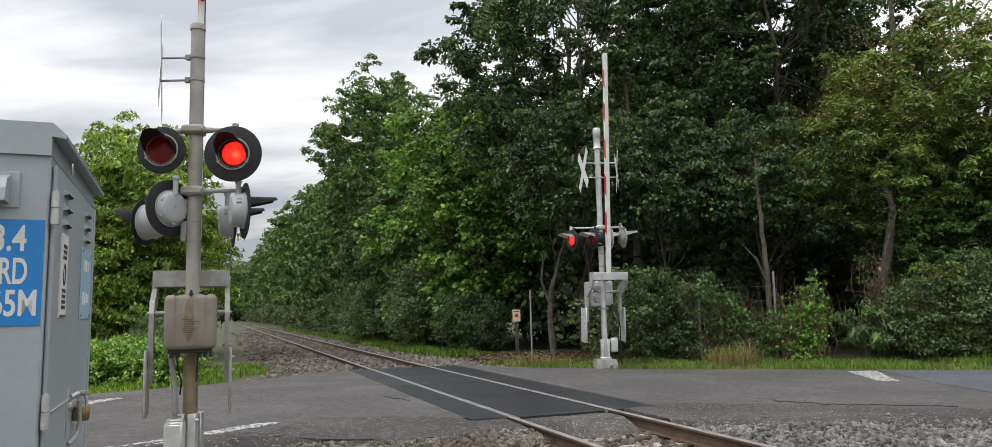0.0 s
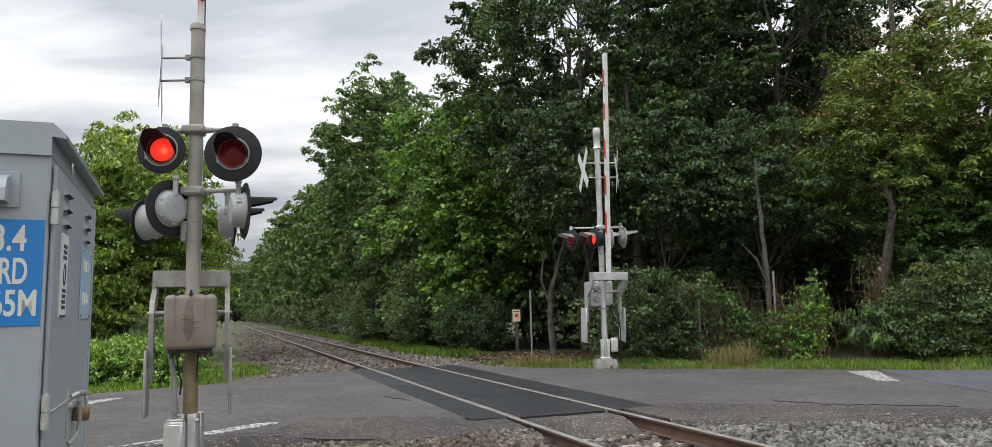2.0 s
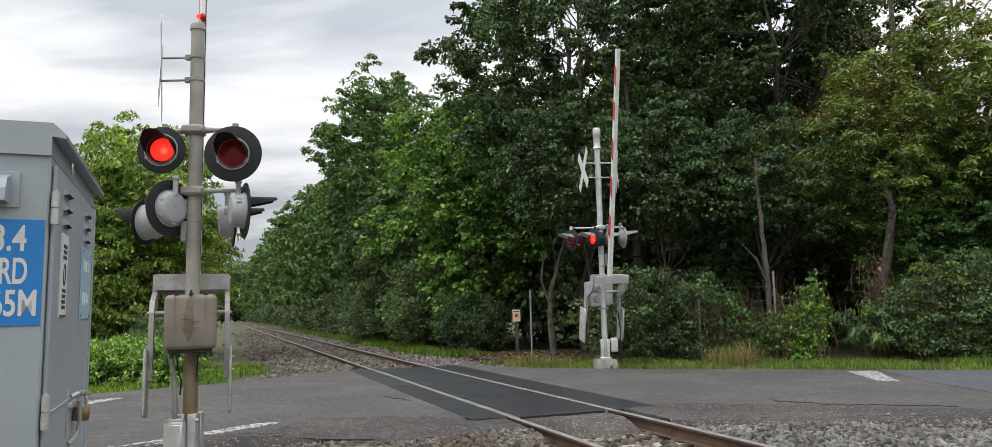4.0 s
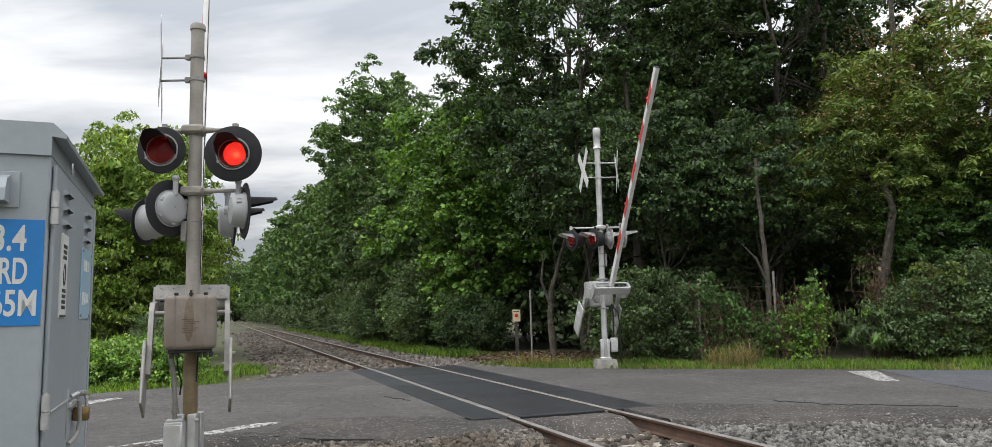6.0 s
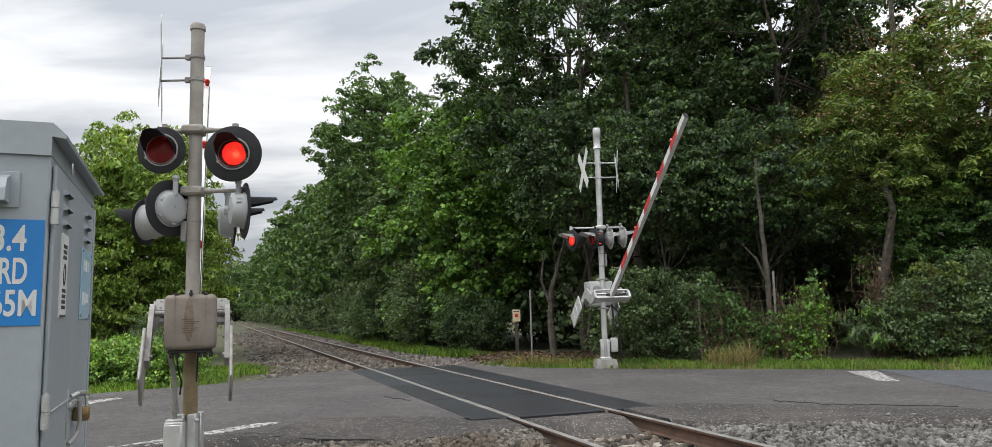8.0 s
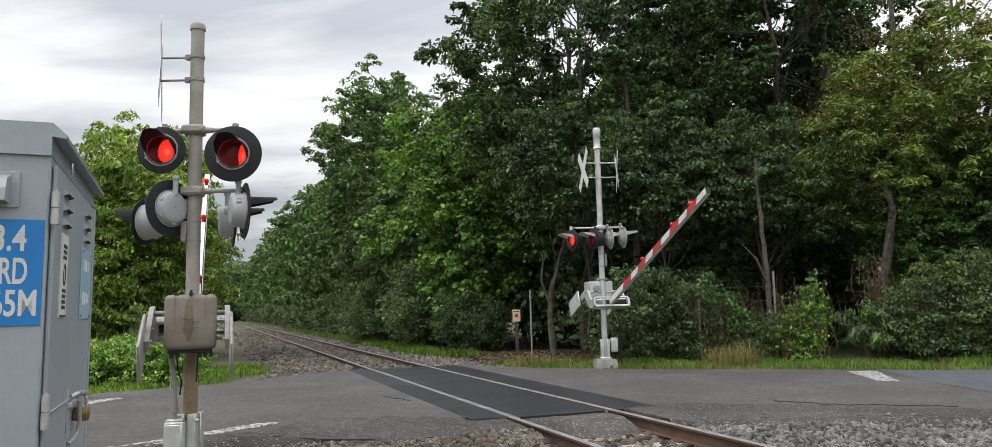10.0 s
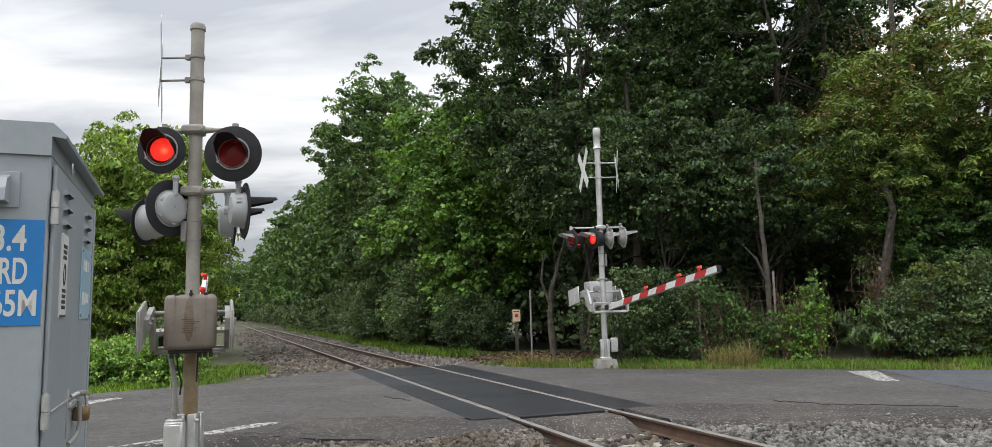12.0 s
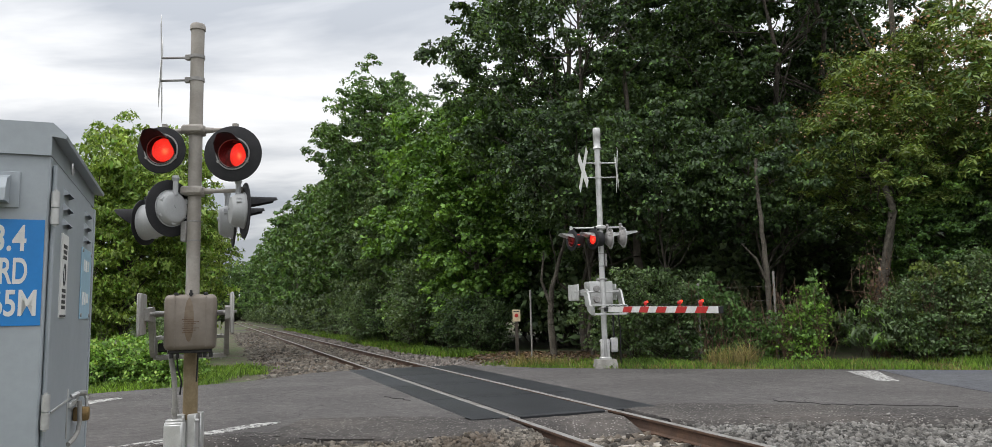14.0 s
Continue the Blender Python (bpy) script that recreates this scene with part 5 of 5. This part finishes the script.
# the trees beyond the road on the near side of the railway
for p, x, y, k in ((YELLOWISH, -12.8, 26.0, 1.14), (YELLOWISH, -12.1, 28.5, 0.8), (YELLOWISH, -14.2, 25.5, 0.98), (YELLOWISH, -13.5, 30.5, 1.1), (FAR_TREE, -17.8, 33.0, 0.7), (FAR_TREE, -21, 30, 0.65), (YELLOWISH, -18, 27, 0.9), (FAR_TREE, -25, 40, 0.75), (FAR_TREE, -31, 34, 0.75)):
    place(p, used, x, y, rngp.uniform(0, 360), k)
for x, y, k in ((-9.2, 21.6, 0.5), (-10.0, 22.6, 0.6), (-10.4, 24.0, 0.6)):
    place(BUSH, used, x, y, rngp.uniform(0, 360), k)


# ---- stones and grass ----
def stones(name, count, region, size, mat, seed, label):
    """Angular crushed stones lying on the bed; region gives (across, along, height) from two random numbers."""
    rng = np.random.default_rng(seed)
    base = np.array([(x, y, z) for x in (-1, 1) for y in (-1, 1) for z in (-1, 1)], float)
    quads = np.array([(0, 1, 3, 2), (4, 6, 7, 5), (0, 4, 5, 1), (2, 3, 7, 6), (0, 2, 6, 4), (1, 5, 7, 3)])
    pts = np.array([region(a, b) for a, b in rng.random((count, 2))])
    pts[:, 2] += rng.normal(0, 0.22 * size, count)
    s = size * (0.55 + 0.8 * rng.random((count, 1, 1)) ** 1.5) * (0.6 + 0.5 * rng.random((count, 1, 3))) * 0.5
    v = base[None] * s * (0.65 + 0.55 * rng.random((count, 8, 3)))
    q = rng.normal(0, 1, (count, 4))
    q /= np.linalg.norm(q, axis=1)[:, None]
    w, x, y, z = q.T
    r = np.stack([1 - 2 * (y * y + z * z), 2 * (x * y - z * w), 2 * (x * z + y * w), 2 * (x * y + z * w), 1 - 2 * (x * x + z * z), 2 * (y * z - x * w), 2 * (x * z - y * w), 2 * (y * z + x * w), 1 - 2 * (x * x + y * y)], 1).reshape(-1, 3, 3)
    v = np.einsum("nij,nkj->nki", r, v) + pts[:, None, :]
    f = (quads[None] + (np.arange(count) * 8)[:, None, None]).reshape(-1, 4)
    ob = new(name, raw_mesh(name, v.reshape(-1, 3), f, [mat]))
    ob.matrix_basis = TRACK
    return tagged(ob, label, "gravel", kind="stuff")


def bed_height(d):
    return float(np.interp(d, (-4.6, -3.4, -0.9, 2.4, 3.6, 5.4), (-0.42, -0.24, -0.20, -0.20, -0.22, -0.40)))


stones("ballast_stone", 22000, lambda a, b: (-3.9 + 3.8 * a, 20.5 + 60 * b ** 2.2, bed_height(-3.9 + 3.8 * a) + 0.03), 0.11, STONE_BROWN, 3, "grey-brown ballast stones beside the nearer rail")
stones("ballast_stone", 6000, lambda a, b: (0.1 + 1.3 * a, 21.0 + 70 * b ** 2.2, -0.17), 0.10, STONE_BROWN, 4, "brown ballast stones between the rails")
stones("ballast_stone", 8000, lambda a, b: (1.65 + 2.4 * a, 20.8 + 60 * b ** 2.2, bed_height(1.65 + 2.4 * a) + 0.03), 0.11, STONE, 5, "grey ballast stones beside the farther rail")
stones("ballast_stone", 2200, lambda a, b: (0.08 + 1.36 * a, 6.8 + 3.3 * b, -0.225), 0.075, STONE_BROWN, 6, "ballast stones between the rails at the crossing")
stones("ballast_stone", 5000, lambda a, b: (-3.4 + 3.3 * a, 7.6 + 3.1 * b, bed_height(-3.4 + 3.3 * a) + 0.02), 0.07, STONE_BROWN, 7, "loose brown stones along the edge of the asphalt")
stones("loose_stone", 6500, lambda a, b: (-3.3 + 3.15 * a, 10.0 - 1.1 * b + 0.9 * max(0, 0.35 - a) + 0.12 * math.sin(9 * a), -0.035 - 0.19 * b), 0.06, STONE_BROWN, 9, "loose stones strewn over the broken asphalt edge")
stones("gravel_shoulder", 32000, lambda a, b: (1.62 + 6.2 * a, 9.75 - 0.62 * max(0, 6.2 * a - 1.3) - 4.2 * b, -0.05 - 0.14 * min(1, b * 1.6)), 0.052, STONE_LIGHT, 8, "pale crushed stone shoulder beside the road")


def gravel_slope():
    bm = bmesh.new()
    rows = []
    for d in (1.6, 2.9, 5.0, 8.5, 12.0):
        e = 9.8 - 0.62 * max(0, d - 2.9)
        rows.append([bm.verts.new((d, e - k, z)) for k, z in ((-0.3, -0.09), (0.2, -0.10), (1.2, -0.17), (2.6, -0.225), (9.0, -0.24))])
    for a, b in zip(rows, rows[1:]):
        for i in range(4):
            bm.faces.new((a[i], a[i + 1], b[i + 1], b[i]))
    bmesh.ops.recalc_face_normals(bm, faces=bm.faces)
    ob = part("gravel_bed", bm, BALLAST, None, "", TRACK, smooth=False)
    tagged(ob, "grey gravel shoulder under loose stones", "gravel", kind="structure")


gravel_slope()


def grass(name, count, region, height, width, mats, seed, label, dry=0.12):
    rng = np.random.default_rng(seed)
    p = np.array([region(a, b) for a, b in rng.random((count, 2))])
    patch = np.array([0.65 + 0.9 * max(0.0, 0.5 + noise.noise(Vector((q[0] * 0.9, q[1] * 0.9, 2.0)))) for q in p])[:, None]
    h = height * (0.45 + 0.8 * rng.random((count, 1))) * patch
    a = rng.random(count) * 2 * np.pi
    lean = rng.normal(0, 0.35, (count, 2))
    side = np.stack([np.cos(a), np.sin(a), 0 * a], 1) * width * (0.6 + 0.8 * rng.random((count, 1)))
    tip = p + np.concatenate([lean * h, h], 1)
    mid = p + np.concatenate([lean * h * 0.3, h * 0.55], 1)
    # one folded quad a blade: foot, shoulder, tip, shoulder
    v = np.stack([p, mid + side * 0.5, tip, mid - side * 0.5], 1).reshape(-1, 3)
    f = np.arange(count * 4).reshape(-1, 4)
    idx = (rng.random(count) < dry * 2 * (1.3 - patch[:, 0])).astype(int)
    ob = new(name, raw_mesh(name, v, f, mats, idx))
    return tagged(ob, label, "grass", kind="stuff")


def ground_at(x, y):
    return (x, y, land(x, y))


def verge(a, b):
    """Between the far edge of the road and the fence."""
    x = -0.6 + 17.5 * a
    edge = float(np.interp(x, (-0.6, -0.1, 2.5, 5.7, 9.8, 17.0), (19.9, 19.5, 18.1, 16.85, 15.35, 13.4)))
    return ground_at(x, edge + 0.05 + (2.1 + 0.9 * a) * b ** 1.3)


grass("verge_grass", 22000, verge, 0.15, 0.016, [GRASS, GRASS_DRY], 21, "short green verge grass with dry tufts", 0.45)


grass("dry_grass", 700, lambda a, b: ground_at(4.9 + 1.1 * a, 17.75 + 0.7 * b), 0.42, 0.012, [GRASS_DRY, GRASS], 27, "tall dry grass tufts on the verge", 0.2)
grass("dry_grass", 500, lambda a, b: ground_at(0.2 + 1.6 * a, 19.7 + 0.9 * b), 0.30, 0.012, [GRASS_DRY, GRASS], 28, "tall dry grass tufts on the verge", 0.2)


def left_field(a, b):
    x = -6.15 - 14 * a
    edge = float(np.interp(-x, (5.4, 5.7, 8.0, 13.0, 20), (17.6, 16.9, 15.15, 13.2, 11.0)))
    return ground_at(x, edge + 0.1 + 6.5 * b)


grass("field_grass", 30000, left_field, 0.13, 0.026, [GRASS, LEAF_YELLOW], 22, "lush green grass beyond the road")
grass("weeds", 7000, lambda a, b: ground_at(-8.3 - 10 * a - 0.3 * b, 18.6 - 2.4 * a + 4.2 * b), 0.62, 0.07, [LEAF_BRIGHT, LEAF_YELLOW], 23, "tall leafy weeds behind the grass")
grass("trackside_grass", 16000, lambda a, b: tuple(at_track(2.9 + 1.4 * a + 1.2 * max(0, 1 - b * 6), 25.5 + 60 * b ** 1.5, -0.16)), 0.22, 0.035, [GRASS, GRASS_DRY], 24, "green grass strip along the foot of the wood")
grass("near_weeds", 900, lambda a, b: tuple(at_track(-4.6 + 1.6 * a, 10.0 + 1.0 * b, -0.28)), 0.16, 0.02, [GRASS_DRY, GRASS], 25, "sparse dry weeds at the mast's foot")


def litter(name, count, region, size, mat, seed, label):
    rng = np.random.default_rng(seed)
    pts = np.array([region(a, b) for a, b in rng.random((count, 2))])
    v, f = leaf_cloud(pts, 0.04, count, size, rng, 1.6, 0, 0.7)
    return tagged(new(name, raw_mesh(name, v, f, [mat])), label, "leaf litter", kind="stuff")


litter("leaf_litter", 5000, lambda a, b: tuple(Vector(ground_at(-2.2 + 6.0 * a, 21.8 + 5.5 * b - 2.0 * a)) + Vector((0, 0, 0.04))), 0.10, DEADLEAF, 31, "brown dead leaves under the trees")


# ---- posts, fence, trunks and small sign ----
def simple_post(name, x, y, h, r, mat, label, category, lean=0.0):
    bm = bmesh.new()
    tube(bm, (0, 0, -0.3), (lean, 0, h), r, seg=10)
    lathe(bm, [(r * 1.15, h - 0.03), (r * 1.15, h + 0.01), (0, h + 0.035)], 10, Matrix.Translation((lean, 0, 0)))
    ob = part(name, bm, mat, None, "", pose(x, y, land(x, y)))
    return tagged(ob, label, category, "fence posts" if name == "fence_post" else "")


for x, y, h in ((1.0, 23.4, 2.05), (5.15, 19.6, 2.0), (6.85, 18.9, 2.25)):
    simple_post("fence_post", x, y, h, 0.03, WOODPOST, "thin grey steel fence post in the undergrowth", "fence post")


def wire_fence():
    bm = bmesh.new()
    pts = [(5.15, 19.6), (6.85, 18.9)]
    for (x0, y0), (x1, y1) in zip(pts, pts[1:]):
        for z in (0.15, 0.6, 1.05, 1.5, 1.85):
            tube(bm, (x0, y0, z), (x1, y1, z), 0.002, seg=5)
    tagged(part("wire_fence", bm, WOODPOST), "sagging grey wire fence overgrown with vines", "fence")


wire_fence()
rngv = np.random.default_rng(77)


def vine_curtain(x0, y0, x1, y1, top, count, mat, dead, label):
    """Vines hanging over the fence: leaves over a tangle of thin stems."""
    t = empty("vine_thicket", pose(x0, y0, 0), label, "vine")
    bm = bmesh.new()
    for k in range(dead):
        f = rngv.random()
        a = (f * (x1 - x0), f * (y1 - y0) - 0.1 * rngv.random(), land(x0, y0) - 0.05)
        b = (a[0] + rngv.normal(0, 0.25), a[1] + rngv.normal(0, 0.08), top * (0.55 + 0.5 * rngv.random()))
        branch(bm, wander(a, b, rngv, 4, 0.3), 0.009, 0.004, 4)
    part("stem_tangle", bm, DRYVINE, t, "tangle of thin brown stems")["kind"] = "stuff"
    n = 60
    f = rngv.random(n)
    pts = np.stack([f * (x1 - x0), f * (y1 - y0) + rngv.normal(0, 0.12, n), top * rngv.random(n) ** 0.75 * (0.8 + 0.25 * np.sin(f * 9))], 1)
    v, fc = leaf_cloud(pts, 0.34, count, 0.068, rngv, 0.2, 0.3, 0.75, 4)
    c = new("foliage", raw_mesh("foliage", v, fc, [mat]))
    c.parent = t
    tagged(c, kind="stuff")
    return t


vine_curtain(5.0, 19.6, 7.9, 18.3, 2.0, 8000, LEAF_MID, 120, "green vines and brown stems covering the fence")
vine_curtain(6.95, 18.75, 7.75, 18.45, 1.9, 3000, LEAF_BRIGHT, 30, "bright green vines over the fence")
vine_curtain(9.9, 18.2, 12.8, 17.1, 2.3, 15000, LEAF_OLIVE, 110, "thick vines covering the fence beside the road")


def snag(name, pts, r0, r1, mat, label, limbs=()):
    bm = bmesh.new()
    rng = np.random.default_rng(int(pts[0][0] * 100) % 1000)
    fine_pts = []
    for a, b in zip(pts, pts[1:]):
        fine_pts += wander(a, b, rng, 4, 0.05)[:-1]
    fine_pts.append(pts[-1])
    branch(bm, fine_pts, r0, r1, 10)
    for limb in limbs:
        branch(bm, limb, r0 * 0.5, r0 * 0.2, 7)
    tagged(part(name, bm, mat), label, "bare tree")


snag("bare_tree", [(6.9, 19.4, -0.2), (6.88, 19.4, 2.2), (6.82, 19.4, 3.6), (6.85, 19.6, 5.2)], 0.08, 0.04, PALEBARK, "slim pale trunk rising behind the fence", [[(6.88, 19.4, 1.9), (6.6, 19.3, 2.55), (6.2, 19.2, 2.95)]])
snag("bare_tree", [(9.5, 19.4, -0.2), (9.65, 19.4, 1.2), (9.95, 19.4, 2.5), (10.17, 19.4, 3.5), (10.5, 20.2, 5.2)], 0.17, 0.07, PALEBARK, "thick pale trunk wrapped in dead vines", [[(9.85, 19.4, 2.2), (9.95, 19.3, 2.9), (10.25, 19.3, 3.7)]])
snag("bare_tree", [(1.75, 24.2, -0.2), (1.65, 24.2, 1.3), (1.75, 24.2, 2.2), (2.15, 24.3, 3.4), (2.3, 24.3, 5.0)], 0.12, 0.03, PALEBARK, "crooked pale trunk at the wood's edge", [[(1.65, 24.2, 1.6), (1.4, 24.2, 2.3), (1.5, 24.2, 3.2)]])
snag("bare_tree", [(4.35, 23.0, -0.2), (4.3, 23.0, 4.0), (4.1, 23.0, 9.0)], 0.17, 0.04, BARK, "dark straight trunk in the shade")
snag("bare_tree", [(12.6, 20.2, -0.2), (12.65, 20.2, 3.2)], 0.12, 0.12, PALEBARK, "broken grey trunk among the vines")
snag("bare_tree", [(11.9, 21.5, -0.2), (11.9, 21.5, 5.0), (11.8, 21.5, 8.0), (11.7, 21.5, 12.0)], 0.12, 0.06, PALEBARK, "bare pale upper trunk with dead twigs", [[(11.85, 21.5, 6.2), (10.6, 21.3, 7.4), (9.6, 21.2, 7.9)], [(11.8, 21.5, 7.2), (11.0, 21.3, 8.6), (10.4, 21.2, 9.8)], [(11.85, 21.5, 6.8), (12.1, 21.4, 8.0), (12.8, 21.4, 8.6)]])
vine_curtain(9.3, 19.2, 9.7, 19.1, 2.7, 420, DEADLEAF, 46, "dead brown vines hanging on a trunk")


def small_sign():
    x, y = 0.56, 23.6
    t = empty("small_sign", pose(x, y, land(x, y)), "small faded yellow notice on a wooden post", "sign")
    part("post", boxes(((-0.05, -0.03, -0.3), (0.05, 0.03, 1.15)), bevel=0.008), BARK, t, "weathered post", smooth=False)
    b = part("board", boxes(((-0.12, -0.045, 1.12), (0.12, -0.03, 1.48)), bevel=0.004), YELLOW, t, "faded yellow board", smooth=False)
    bm = bmesh.new()
    lathe(bm, [(0.0, 0.0), (0.06, 0.0), (0.06, 0.003), (0.0, 0.003)], 16, Matrix.Translation((0, -0.046, 1.30)) @ AX)
    part("emblem", bm, RED, b, "dark red round mark", smooth=False)
    bm = boxes(((-0.09, -0.048, 1.41), (0.09, -0.045, 1.44)))
    part("print", bm, INK, b, "bars of dark print", smooth=False)


small_sign()


def shed():
    """A beige sided shed beyond the trees."""
    t = empty("shed", pose(-15.95, 22.6, -0.45, 0, 0, 8), "beige shed with horizontal siding behind the trees", "shed")
    part("wall", boxes(((-3.0, 0.0, 0.0), (3.0, 4.0, 2.3))), SIDING, t, "beige wall", smooth=False)
    me = None
    for k in range(13):
        if me is None:
            bm = bmesh.new()
            box(bm, (-3.02, -0.035, 0.0), (3.02, -0.002, 0.16), 0.0)
            for v in bm.verts:
                if v.co.z > 0.1 and v.co.y < -0.02:
                    v.co.y = -0.012
            o = part("siding_board", bm, SIDING, t, smooth=False)
            me = o.data
        else:
            o = new("siding_board", me)
            o.parent = t
        o.matrix_basis = pose(0, 0, 0.05 + k * 0.17)
    bm = bmesh.new()
    prof = [(-0.25, 2.25), (2.0, 2.5), (4.4, 2.25), (4.4, 2.33), (2.0, 2.6), (-0.25, 2.33)]
    a = [bm.verts.new((-3.3, y, z)) for y, z in prof]
    b = [bm.verts.new((3.3, y, z)) for y, z in prof]
    bm.faces.new(a), bm.faces.new(b[::-1])
    for i in range(6):
        bm.faces.new((a[i], b[i], b[(i + 1) % 6], a[(i + 1) % 6]))
    bmesh.ops.recalc_face_normals(bm, faces=bm.faces)
    part("roof", bm, ROOFING, t, "brown shingled roof", smooth=False)


shed()


# ---- motion ----
def motions():
    far = [(0.0, 86.2), (2.5, 86.2), (3.0, 85.3), (3.2, 84.6), (4.2, 75.0), (5.3, 61.3), (6.0, 54.3), (6.5, 49.8), (7.5, 41.1), (8.2, 35.4), (9.2, 27.0), (10.3, 18.1), (11.0, 12.9), (11.5, 9.3), (12.0, 6.5), (12.5, 3.6), (13.0, 1.1), (13.5, 0.0), (14.0, -0.4)]
    near = [(0.0, 88.5), (2.7, 88.5), (3.2, 87.0), (4.2, 79.5), (5.3, 69.8), (6.0, 63.6), (6.7, 57.3), (7.0, 54.7), (7.5, 50.3), (8.0, 45.3), (8.2, 43.5), (9.2, 34.2), (10.3, 24.0), (10.6, 21.0), (11.0, 17.5), (11.6, 12.4), (12.5, 6.4), (13.2, 2.6), (14.0, 0.4)]
    walk(far_gate, [(t, pose(0, 0, 1.80, a, 0, FAR_TURN)) for t, a in far])
    walk(near_gate, [(t, pose(-0.02, 0, 1.47, a, 0, NEAR_TURN)) for t, a in near])
    # alternate flashing, imitated: the glowing discs swing into and out of line behind their lenses
    for number, (ob, side) in enumerate(flashers):
        rows, on, first = [], side == 1, 0.40 if number < 2 else 0.34
        x, y = ob.matrix_basis.translation.x, ob.matrix_basis.translation.y
        where = lambda turned: pose(x, y, 0, 0, 0, -86 * turned)
        rows.append((0.0, where(0 if on else 1)))
        k = 0
        while first + 0.565 * k + 0.08 < 14.0:
            t = first + 0.565 * k
            rows.append((t - 0.08, where(0 if on else 1)))
            on = not on
            rows.append((t + 0.08, where(0 if on else 1)))
            k += 1
        # caught half-way through the last change
        if number < 2:
            rows.append((13.88, where(0 if on else 1)))
            rows.append((14.0, where(0.4 if on else 0.1)))
        else:
            rows.append((14.0, where(0 if on else 1)))
        walk(ob, rows)


motions()
